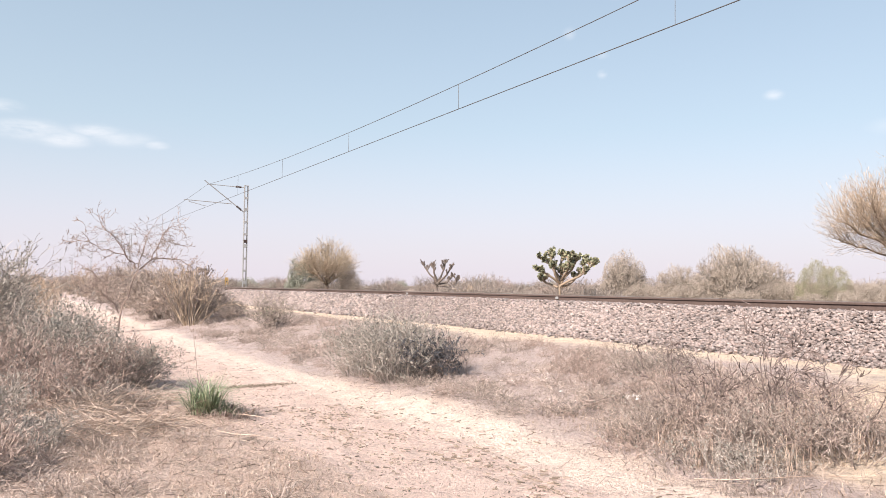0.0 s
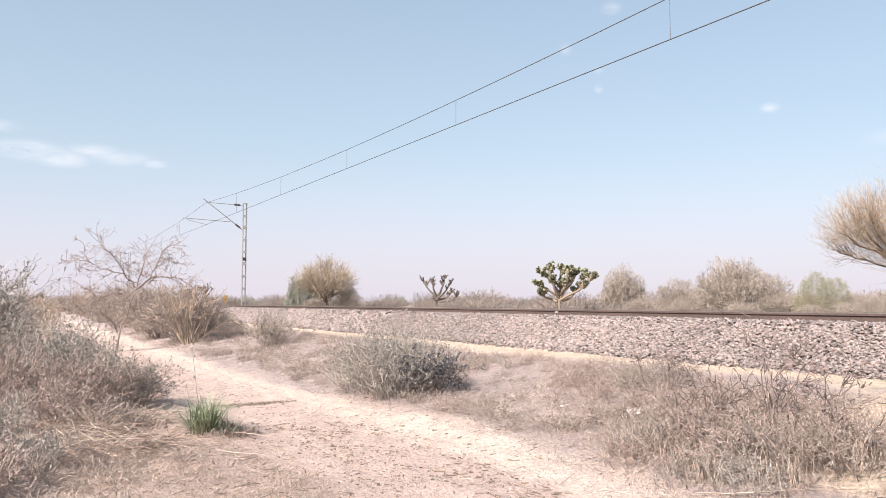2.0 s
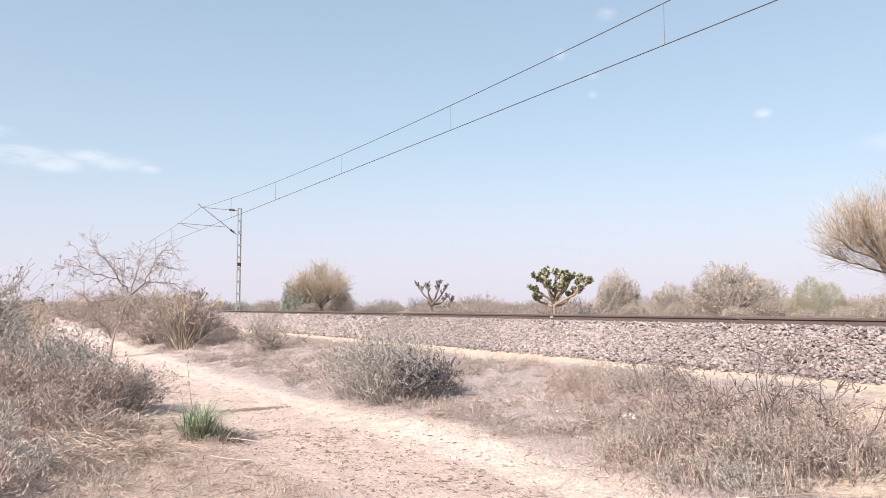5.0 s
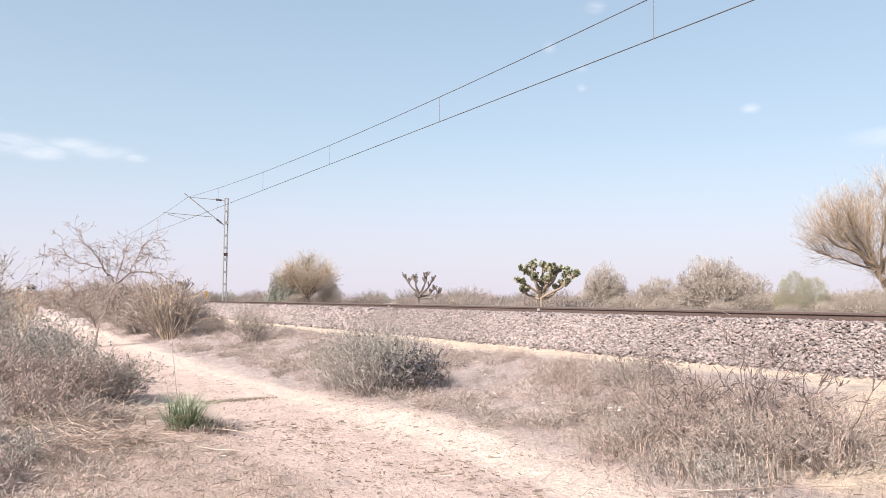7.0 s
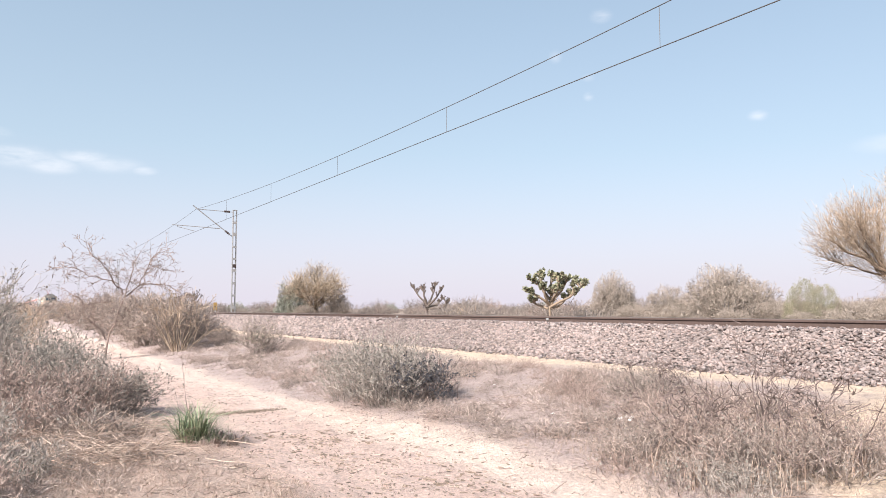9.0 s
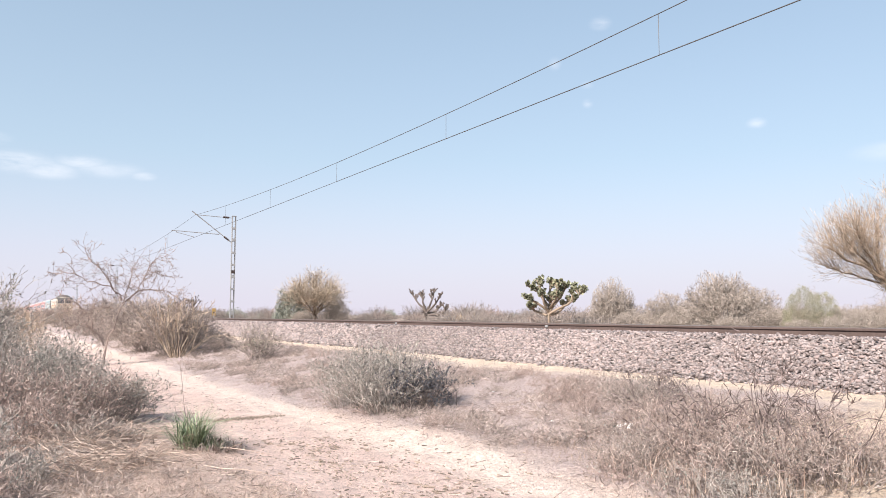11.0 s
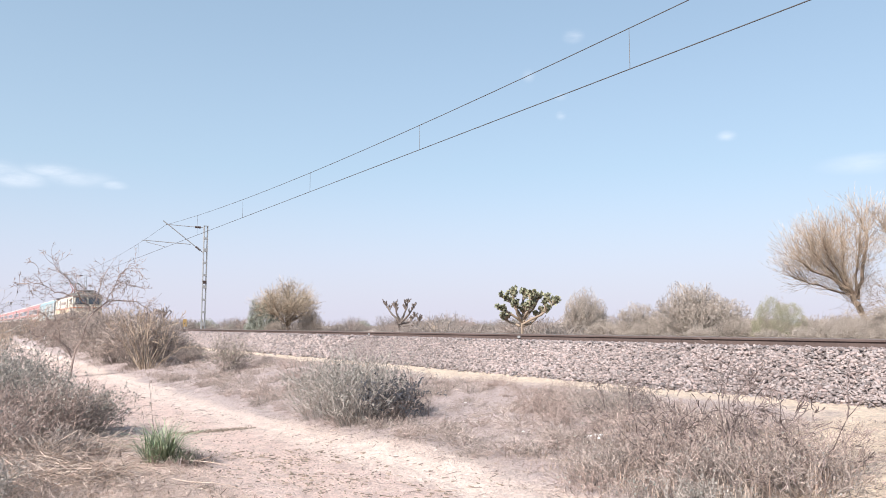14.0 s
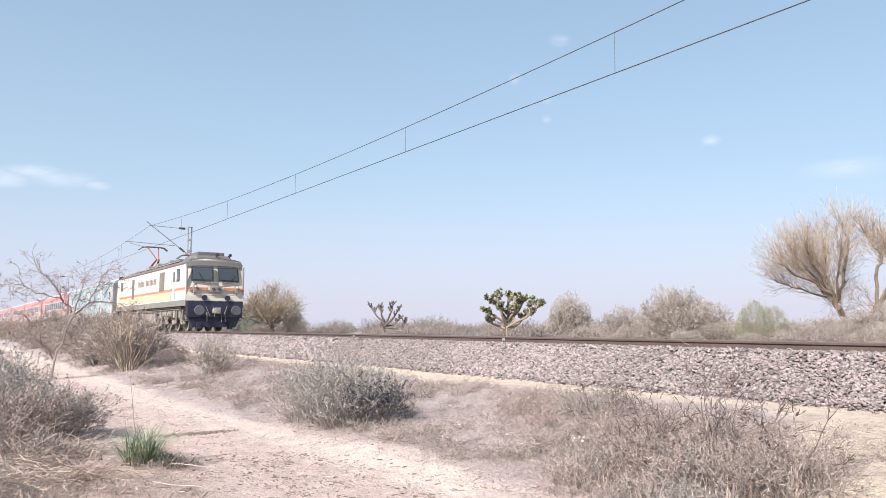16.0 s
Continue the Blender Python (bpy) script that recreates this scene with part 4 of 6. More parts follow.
    # pipes, sand boxes and cylinders hung on the bogies' outside
    for x in (-2.4, -3.6, -5.6, -6.9, -13.7, -15.1, -16.9, -18.3):
        part("sand_box", boxed(x - 0.22, x + 0.22, -1.42, -1.12, 0.72, 1.22, bevel=0.03), M_UNDER, eng)
        part("damper", rodded((x + 0.35, -1.36, 0.5), (x + 0.5, -1.36, 1.15), 0.06, sides=8), M_SKIRT, eng)
    for z in (1.18, 1.28):
        part("brake_pipe", rodded((-2.0, -1.47, z), (-18.8, -1.47, z), 0.025, sides=6), M_SKIRT, eng)
    # underframe
    part("underframe", boxed(tail + 0.3, -0.9, -1.25, 1.25, 1.0, 1.62), M_UNDER, eng)
    tank = part("transformer_case", boxed(-12.2, -8.4, -1.35, 1.35, 0.35, 1.25, bevel=0.06), M_UNDER, eng)
    for x in (-4.4, -5.6, -15.2):
        part("air_tank", rodded((x - 0.5, -1.3, 0.95), (x + 0.5, -1.3, 0.95), 0.2, sides=12), M_SKIRT, eng)
    bogie_of(eng, -4.6, 3, 1.9)
    bogie_of(eng, -16.0, 3, 1.9)
    # pantographs
    def panto(x, lift):
        base = part("pantograph_base", boxed(x - 0.9, x + 0.9, -0.5, 0.5, 4.05, 4.12), M_RUST, eng)
        knee = (x + 1.25, 0, 4.12 + lift * 0.42)
        head = (x - 0.25, 0, 4.12 + lift)
        for s in (-1, 1):
            part("lower_arm", rodded((x - 0.7, s * 0.3, 4.12), (knee[0], s * 0.08, knee[2]), 0.065, sides=6), M_RUST, base)
            part("upper_arm", rodded((knee[0], s * 0.06, knee[2]), (head[0], s * 0.35, head[2] - 0.06), 0.045, sides=6), M_RUST, base)
            bm = bmesh.new()
            xx = head[0] + s * 0.16
            pts = [(xx, -0.98, head[2] - 0.24), (xx, -0.75, head[2] - 0.05), (xx, -0.5, head[2]), (xx, 0.5, head[2]), (xx, 0.75, head[2] - 0.05), (xx, 0.98, head[2] - 0.24)]
            for a, b in zip(pts, pts[1:]):
                rod(bm, a, b, 0.036, sides=6)
            part("contact_strip", bm, M_ROOF, base)
        part("insulator", rodded((x + 0.8, 0.45, 3.95), (x + 0.8, 0.45, 4.12), 0.08, sides=8), M_INSUL, base)
    panto(-15.6, WIRE_Z - RAIL_Z - 4.12 - 0.04)
    panto(-4.9, 0.32)
    return eng


def build_coach(name, label, body, band, lower, x, ribs=False, door_x=(-1.9, -21.7)):
    """Origin: the front coupling; 24.6 m over couplings, the shell 23.5 m."""
    co = thing(name, pose(x, TRACK_Y, RAIL_Z), label, "railway coach", "coaches of the train")
    half, z0, gut, crown = 1.62, 1.02, 3.35, 4.03
    a, b = -0.55, -24.05
    part("shell", loft(bmesh.new(), [side_ring(a, half, z0, gut, crown, 8, 0.06), side_ring(b, half, z0, gut, crown, 8, 0.06)]), body, co)
    bm = bmesh.new()
    rr = lambda px: [(q, y * 0.985, z + 0.02) for q, y, z in side_ring(px, half, z0, gut, crown, 8)[3:-3]]
    loft(bm, [rr(a - 0.01), rr(b + 0.01)], close=False, caps=False)
    bmesh.ops.solidify(bm, geom=bm.faces[:], thickness=0.03)
    roof = part("roof", bm, M_COACHROOF, co, "pale dusty roof")
    for i in range(4):
        part("roof_unit", boxed(-3.6 - i * 5.6, -2.2 - i * 5.6, -0.6, 0.6, crown - 0.02, crown + 0.12, bevel=0.03), M_COACHROOF, roof)
    for s in (-1, 1):
        y = s * (half + 0.003)
        y0, y1 = sorted((y, y + s * 0.007))
        if band:
            part("window_band", boxed(b + 2.9, a - 2.9, y0, y1, 2.08, 2.98), band, co, "grey band round the windows")
        if lower:
            part("lower_band", boxed(b + 0.1, a - 0.1, y0, y1, 1.22, 1.72), lower, co)
        if ribs:
            for i in range(16):
                px = a - 0.7 - i * 1.48
                part("rib", boxed(px - 0.03, px + 0.03, y0, y1 + (0.02 if s > 0 else 0), 1.2, 3.4), M_COACHGREY, co)
            for px in (-6.0, -12.0, -18.5):
                dr = part("loading_door", boxed(px - 0.9, px + 0.9, y0 - 0.01, y1 + 0.01, 1.2, 3.15, bevel=0.004), M_COACHGREY, co)
                part("door_rail", boxed(px - 1.2, px + 1.2, y0 - 0.02, y1 + 0.02, 3.17, 3.23), M_SKIRT, dr)
        else:
            for i in range(10):
                px = a - 3.9 - i * 1.72
                w = part("window", boxed(px - 0.68, px + 0.68, y0 - 0.004, y1 + 0.004, 2.2, 2.88, bevel=0.003), M_RUBBER, co)
                part("pane", boxed(px - 0.63, px + 0.63, y0 - 0.008, y1 + 0.008, 2.25, 2.83), M_GLASS, w)
        for px in door_x:
            dr = part("door", boxed(px - 0.42, px + 0.42, y0 - 0.006, y1 + 0.006, 1.2, 3.12, bevel=0.004), M_COACHGREY, co)
            part("door_window", boxed(px - 0.22, px + 0.22, y0 - 0.012, y1 + 0.012, 2.3, 2.9), M_GLASS, dr)
    for px, s in ((a, 1), (b, -1)):
        if ribs:
            part("end_panel", boxed(min(px, px + s * 0.02), max(px, px + s * 0.02), -half + 0.05, half - 0.05, 1.1, 3.5), M_SKIRT, co)
            part("end_band", boxed(min(px - s * 1.1, px - s * 0.05), max(px - s * 1.1, px - s * 0.05), -half - 0.012, half + 0.012, 1.1, 3.36), M_COACHGREY, co)
        part("gangway", boxed(min(px, px + s * 0.5), max(px, px + s * 0.5), -0.75, 0.75, 1.2, 3.3, bevel=0.05), M_RUBBER, co)
        part("coupler", boxed(min(px, px + s * 0.54), max(px, px + s * 0.54), -0.12, 0.12, 0.95, 1.15), M_UNDER, co)
    part("underframe", boxed(b + 0.3, a - 0.3, -1.3, 1.3, 0.86, 1.05), M_UNDER, co)
    for px, l in ((-8.2, 2.4), (-12.2, 2.0), (-15.6, 1.6)):
        part("equipment_case", boxed(px - l / 2, px + l / 2, -1.3, 1.3, 0.38, 0.9, bevel=0.04), M_UNDER, co)
    bogie_of(co, -4.6, 2, 2.56, 0.46)
    bogie_of(co, -20.0, 2, 2.56, 0.46)
    return co


def build_train():
    """The vehicles in order, each with the distance of its front behind the engine's."""
    train = [(build_engine(), 0.0)]
    back = 20.6
    train.append((build_coach("power_car", "pale blue and white ribbed power car behind the locomotive", M_PALEBLUE, None, None, FRONT_X - back, ribs=True), back))
    back += 24.6
    first = build_coach("passenger_coach", "red passenger coach with grey window band and dark windows", M_RED, M_COACHGREY, M_COACHGREY, FRONT_X - back)
    train.append((first, back))
    for _ in range(12):
        back += 24.6
        train.append((copy_thing(first, pose(FRONT_X - back, TRACK_Y, RAIL_Z)), back))
    return train


TRAIN = build_train()


# ---------------------------------------------------------------- plants beyond the railway
def build_far_plants():
    g = "scrub beyond the railway"
    # three bare shrubs, repeated in many sizes
    bare = [shrub_meshes(40 + i, 1.0, 0.95, 120, 3, 0.008, (3, 4), spike=0.6, lift=0.02, angle=0.95, rmin=0.0028, dome=0.88) for i in range(3)]
    leafy = [shrub_meshes(50 + i, 1.0, 1.0, 26, 3, 0.010, (2, 3), leaf_size=0.016 + 0.012 * i, spike=0.58, rmin=0.0025, lift=0.0, angle=0.95, dome=0.85, puff=36000) for i in range(2)]
    label_b, label_l = "bare grey-brown thorny shrub on sandy ground", "grey-green leafy shrub on sandy ground"
    kinds = [shrub("bare_shrub", -31.9, 29.0, t, None, label_b, group=g, size=2.6, mat=m, z=0.75) for (t, _), m in zip(bare, (M_BUSH, M_BUSH, M_BUSH))]
    kinds[1].matrix_world = pose(-29.5, 27.0, 0.7, 0, 0, 30) @ Matrix.Diagonal((1.75, 1.75, 3.2, 1))
    kinds[2].matrix_world = pose(-22.8, 27.0, 0.7, 0, 0, 80) @ Matrix.Diagonal((2.35, 2.35, 3.3, 1))
    kinds[0].matrix_world = pose(-26.0, 27.2, 0.7, 0, 0, 160) @ Matrix.Diagonal((1.75, 1.75, 2.3, 1))
    again(kinds[2], -23.9, 28.6, 200, 2.5, 0.7)
    again(kinds[1], -22.0, 27.6, 290, 2.3, 0.7, 1.15)
    again(kinds[0], -29.9, 27.4, 70, 1.7, 0.7, 1.5)
    green = shrub("leafy_shrub", -18.7, 27.2, *leafy[0], "rounded olive-green leafy shrub on sandy ground", group=g, mat=M_TWIG, leaf_mat=M_LEAF_OLIVE, z=0.72)
    green.scale = (1.5, 1.5, 2.35)
    dull = shrub("leafy_shrub", -60.1, 20.6, *leafy[1], label_l, group=g, mat=M_TWIG, leaf_mat=M_LEAF_DULL, z=0.8)
    dull.scale = (1.8, 1.8, 3.5)
    again(kinds[2], -57.9, 23.6, 50, 1.8, 0.75, 1.4)
    again(kinds[1], -58.2, 20.9, 130, 1.4, 0.75, 1.0)
    again(kinds[0], -59.3, 20.8, 10, 1.3, 0.75, 1.1)
    rng = random.Random(12)
    # by the picture's order from the far stretch to the near one: (x, y, size)
    spots = [(-27.8, 26.5, 1.35), (-29.5, 25, 1.1), (-20.6, 27.0, 1.5), (-19.9, 28.5, 1.2), (-17.6, 28.2, 1.4), (-16.2, 31.0, 1.5), (-15.0, 30.0, 1.4),
             (-26.7, 29.0, 1.6), (-25.2, 30.0, 1.7), (-21.6, 30.0, 1.5), (-28.4, 31.0, 1.7), (-30.6, 29.0, 1.4), (-32.0, 31.0, 1.3), (-24.6, 26.0, 1.2), (-21.0, 25.5, 1.1), (-18.3, 26.0, 1.0), (-17.2, 26.5, 1.1), (-16.0, 27.5, 1.3), (-14.2, 28.5, 1.4), (-19.4, 30.5, 1.5)]
    for x, y, s in spots:
        again(kinds[rng.randrange(3)], x, y, rng.uniform(0, 360), s, 0.72, rng.uniform(0.8, 1.05))
    for x, y, k, f in ((-19.3, 32.3, 1.5, 1.1), (-18.4, 32.6, 1.7, 1.0), (-17.4, 32.9, 1.9, 1.1), (-16.6, 33.4, 1.9, 1.3), (-20.3, 33.5, 1.4, 0.9)):
        again(kinds[int(y * 10) % 3], x, y, x * 50, k, 0.7, f)
    # sparser bushes for the distance
    bare_far = [shrub_meshes(46 + i, 1.0, 0.95, 42, 2, 0.010, (3, 4), spike=0.62, lift=0.02, angle=0.95, rmin=0.0042, dome=0.9)[0] for i in range(2)]
    far_kinds = [shrub("bare_shrub", x, y, t, None, label_b, group=g, size=2.2, mat=m, z=0.75) for t, m, (x, y) in zip(bare_far, (M_TWIG, M_SCRUB), ((-74, 24), (-88, 27)))]
    t, lf = shrub_meshes(49, 1.0, 1.0, 16, 2, 0.010, (2, 3), leaf_size=0.055, spike=0.58, rmin=0.004, lift=0.0, angle=0.95, dome=0.85, puff=3600)
    far_dull = shrub("leafy_shrub", -97, 26, t, lf, label_l, group=g, size=2.0, mat=M_TWIG, leaf_mat=M_LEAF_DULL, z=0.75)
    for i in range(7):
        ang = radians(rng.uniform(31, 88))
        y = rng.uniform(22, 60)
        x = -y * math.tan(ang)
        if x < -260:
            x, y = rng.uniform(-240, -60), rng.uniform(17.5, 24)
        again(far_dull if rng.random() < 0.15 else far_kinds[rng.randrange(2)], x, y, rng.uniform(0, 360), rng.uniform(1.2, 1.75) + 0.0035 * abs(x), ground_z(x, y) - 0.05, rng.uniform(0.7, 1.0))
    for i in range(6):
        x, y = rng.uniform(-190, -66), rng.uniform(17.5, 26)
        again(far_dull if rng.random() < 0.2 else far_kinds[rng.randrange(2)], x, y, rng.uniform(0, 360), rng.uniform(1.5, 2.8), ground_z(x, y) - 0.05, rng.uniform(0.8, 1.1))
    for x, y, s in ((-70, 33, 1.5), (-74, 31, 1.3), (-66, 36, 1.5), (-80, 38, 1.9), (-62, 29, 1.1), (-58, 31, 1.3), (-47, 30, 1.1), (-44, 33, 1.3)):
        again(far_kinds[int(x) % 2], x, y, x * 40, s, ground_z(x, y) - 0.05, 0.9)
    for i in range(26):
        ang, d = radians(rng.uniform(38, 86)), rng.uniform(60, 230)
        x, y = -d * math.sin(ang), max(18.5 + rng.uniform(0, 6), d * math.cos(ang))
        again(far_dull if i % 3 == 0 else far_kinds[i % 2], x, y, rng.uniform(0, 360), rng.uniform(1.1, 1.9) * (0.8 + d / 200), ground_z(x, y) - 0.1, rng.uniform(0.7, 1.05))
    return kinds, dull


def rod_tree(name, x, y, z, seed, facing, limbs, label, shoots=16, reach=(1.0, 1.9), heart=(0.0, 0.0, 2.0), rmin=0.005, size=1.0, bark=M_LIMB, rods=M_TWIG_PALE):
    """A leafless tree: crooked limbs, given as bends with a radius, that bristle with long upright rods.
    facing: the heading, in degrees, of the limbs' first axis."""
    ob = thing(name, pose(x, y, z, 0, 0, facing) @ Matrix.Scale(size, 4), label, "tree")
    Q, P = Plant(seed), Plant(seed + 1, rmin)
    rng = P.rng
    core = Vector(heart)
    for bends, r0, r1, start in limbs:
        pts = [Vector(q) for q in bends]
        line = []
        for a, b in zip(pts, pts[1:]):
            for k in range(3):
                line.append(a.lerp(b, k / 3) + (Q.jitter(0.05) if k else Vector()))
        line.append(pts[-1])
        n = len(line) - 1
        for i in range(n):
            ra, rb = r0 + (r1 - r0) * i / n, r0 + (r1 - r0) * (i + 1) / n
            Q.segs.append((*line[i], *line[i + 1], ra * 0.6, rb * 0.6))
        if start >= 1:
            continue
        for _ in range(shoots):
            k = (start + (1 - start) * rng.random() ** 0.7) * (n - 1e-3)
            i = int(k)
            p = line[i].lerp(line[i + 1], k - i)
            away = (p - core + P.jitter(0.35)).normalized()
            along = (line[i + 1] - line[i]).normalized()
            P.grow(p, away * 0.75 + along * 0.5 + Vector((0, 0, 0.3)) + P.jitter(0.6), rng.uniform(*reach), 0.012, 1, 5, 0.10, 0.05, (5, 7), 0.62, 0.72, 0.6)
    mesh_part("trunk", Q.twig_mesh("trunk", 8), bark, ob, "", True)
    mesh_part("crown", P.twig_mesh("crown"), rods, ob)
    return ob


def succulent(name, x, y, z, seed, height, label, leafy, turn=0):
    """A candelabra shrub: thick forked stems that bend upward, each ending in a tuft."""
    ob = thing(name, pose(x, y, z, 0, 0, turn), label, "succulent tree")
    P, L = Plant(seed), Plant(seed + 7)
    rng = P.rng

    def limb(p, d, length, r, levels):
        d = d.normalized()
        for i in range(3):
            d = (d + P.jitter(0.12) + Vector((0, 0, 0.20))).normalized()
            q = p + d * (length / 3)
            P.segs.append((*p, *q, r, r * 0.94))
            p, r = q, r * 0.94
        if levels == 0:
            n, reach = (26, 0.23) if leafy else (10, 0.14)
            P.segs.append((*p, *(p + d * 0.13), r * 1.0, r * 1.25))
            for _ in range(n):
                out = (d * 0.7 + L.jitter(0.75)).normalized()
                L.leaf_at(p + d * L.rng.uniform(-0.05, 0.12), out, reach * L.rng.uniform(0.6, 1.1), 0.34 if leafy else 0.4)
            return
        for k in range(rng.choice((2, 2, 3))):
            a = rng.uniform(0, 2 * math.pi)
            o = Vector((math.cos(a), math.sin(a), 0)) * rng.uniform(0.6, 1.15)
            limb(p, d + o, length * rng.uniform(0.62, 0.86), r * 0.80, levels - 1)

    base = height * 0.36
    P.segs.append((0, 0, -0.15, 0, 0, base, 0.095 * height / 2.6, 0.085 * height / 2.6))
    for k in range(10 if leafy else 8):
        a = 2 * math.pi * (k + rng.random() * 0.6) / (10 if leafy else 8)
        limb(Vector((0, 0, base * rng.uniform(0.3, 1.0))), Vector((math.cos(a) * 1.0, math.sin(a) * 1.0, rng.uniform(0.15, 1.0))), height * 0.30, (0.050 if leafy else 0.066) * height / 2.6, 2)
    mesh_part("stem", P.twig_mesh("stem", 6), M_BARK if leafy else M_STEM_DARK, ob, "", True)
    mesh_part("foliage", L.leaf_mesh("foliage"), M_LEAF_FRESH if leafy else M_STEM_DARK, ob)
    return ob


def candelabra(name, x, y, z, seed, arms, label, leafy, thick=0.075):
    """A branched succulent: bent arms, given by their bends, with short side stubs; every stub ends in a tuft.
    The first axis of the bends lies across the view."""
    ob = thing(name, pose(x, y, z, 0, 0, 60) @ Matrix.Diagonal((1.0, 1.0, 0.88 if leafy else 0.96, 1)), label, "succulent tree")
    P, L = Plant(seed), Plant(seed + 7)
    rng = P.rng

    def stub(p, d, length, r):
        d = d.normalized()
        for i in range(2):
            d = (d + P.jitter(0.10) + Vector((0, 0, 0.25))).normalized()
            q = p + d * (length / 2)
            P.segs.append((*p, *q, r, r * 1.04))
            p = q
        number, reach = (22, 0.165) if leafy else (9, 0.11)
        for _ in range(number):
            out = (d * 0.6 + L.jitter(0.75)).normalized()
            L.leaf_at(p + d * L.rng.uniform(-0.14, 0.05), out, reach * L.rng.uniform(0.6, 1.1), 0.42)

    for bends in arms:
        pts = [Vector((u, w, h)) for u, w, h in bends]
        n = len(pts) - 1
        for i in range(n):
            r0, r1 = thick * (1 - 0.4 * i / n), thick * (1 - 0.4 * (i + 1) / n)
            mid = pts[i].lerp(pts[i + 1], 0.5) + P.jitter(0.025)
            P.segs.append((*pts[i], *mid, r0, (r0 + r1) / 2))
            P.segs.append((*mid, *pts[i + 1], (r0 + r1) / 2, r1))
            if i:
                for _ in range(5 if leafy else 4):
                    a = rng.uniform(0, 6.28)
                    stub(pts[i].lerp(pts[i + 1], rng.uniform(0.1, 0.9)), (pts[i + 1] - pts[i]).normalized() * 0.5 + Vector((math.cos(a), math.sin(a), 0.3)) * 0.7, rng.uniform(0.2, 0.38), thick * 0.62)
        tip = (pts[-1] - pts[-2]).normalized()
        for _ in range(4):
            a = rng.uniform(0, 6.28)
            stub(pts[-1], tip + Vector((math.cos(a), math.sin(a), 0.2)) * 0.7, rng.uniform(0.18, 0.34), thick * 0.62)
    mesh_part("stem", P.twig_mesh("stem", 6), M_BARK if leafy else M_STEM_DARK, ob, "", True)
    mesh_part("foliage", L.leaf_mesh("foliage"), M_LEAF_FRESH if leafy else M_STEM_DARK, ob)
    return ob


def build_far_scrub():
    """Low scrub out to the horizon, one joined mass of small twiggy clumps."""
    P = Plant(55, 0.0058)
    for _ in range(105):
        a, o = P.rng.uniform(0, 2 * math.pi), P.rng.uniform(0, 1.5)
        P.grow(Vector((math.cos(a) * 0.25, math.sin(a) * 0.25, -0.05)), Vector((math.cos(a) * o, math.sin(a) * o, 1)), 0.55, 0.012, 1, 2, 0.25, 0.03, (2, 3), 0.8, 0.7)
    base = np.array(P.segs)
    rng = np.random.default_rng(8)
    out = []
    for i in range(430):
        ang = radians(rng.uniform(27, 92))
        d = 34 + 260 * rng.random() ** 2.0
        x, y = -d * math.sin(ang), d * math.cos(ang)
        if y < 19:
            y = 18 + rng.uniform(0, 14)
        s = (0.34 + 1.4 * rng.random() ** 2.7) * (0.85 + d / 115)
        c, w = math.cos(i * 1.7), math.sin(i * 1.7)
        turn = np.array([[c, -w, 0], [w, c, 0], [0, 0, rng.uniform(0.7, 1.0)]])
        seg = base.copy()
        seg[:, :3] = base[:, :3] @ turn.T * s + (x, y, ground_z(x, y))
        seg[:, 3:6] = base[:, 3:6] @ turn.T * s + (x, y, ground_z(x, y))
        seg[:, 6:] = base[:, 6:] * s
        out.append(seg)
    Q = Plant(56, 9.0)
    Q.segs = np.concatenate(out)
    ob = mesh_part("far_scrub", Q.twig_mesh("far_scrub"), M_SCRUB)
    tagged(ob, "low grey-brown scrub out to the horizon", "scrub", kind="stuff")


build_far_scrub()
KINDS, DULL = build_far_plants()
rod_tree("tree", -18.48, 33.35, 0.7, 71, 57, (
    (((0, 0, -0.17), (-0.092, 0, 0.87), (-0.46, 0, 1.65), (-0.69, 0, 2.26)), 0.24, 0.17, 0.55),
    (((-0.598, 0, 2.09), (-1.472, -0.2, 2.7), (-2.392, -0.3, 3.04), (-2.944, -0.3, 3.48)), 0.13, 0.05, 0.05),
    (((-0.644, 0, 2.17), (-1.196, 0.3, 3.31), (-1.38, 0.4, 4.26)), 0.12, 0.05, 0.05),
    (((-0.46, 0, 1.91), (-0.184, 0.1, 3.13), (0.046, 0, 4.52), (-0.138, 0.1, 5.22)), 0.14, 0.05, 0.05),
    (((-0.736, 0, 2.26), (-1.748, -0.6, 3.39), (-2.116, -0.8, 4.18)), 0.10, 0.04, 0.05),
    (((-0.644, 0.1, 2.17), (-1.104, 1, 3.04), (-1.564, 1.5, 3.74)), 0.10, 0.04, 0.05),
    (((-0.644, 0, 2.09), (-1.748, 0.5, 2.52), (-2.668, 0.7, 2.78)), 0.08, 0.03, 0.05),
    (((-0.6, 0.1, 2.1), (-0.75, 0.5, 3.2), (-0.7, 0.6, 4.3)), 0.09, 0.04, 0.05),
    (((-0.7, 0.0, 2.2), (-1.6, 0.1, 3.2), (-2.1, 0.2, 3.9)), 0.09, 0.04, 0.05),
    (((-0.552, -0.1, 2.09), (-0.828, -0.8, 3.13), (-0.828, -1.1, 4)), 0.10, 0.04, 0.05),
), "large leafless tree with crooked limbs and pale upright rods", shoots=66, reach=(0.6, 1.15), heart=(-0.7, 0, 1.9), size=1.08)
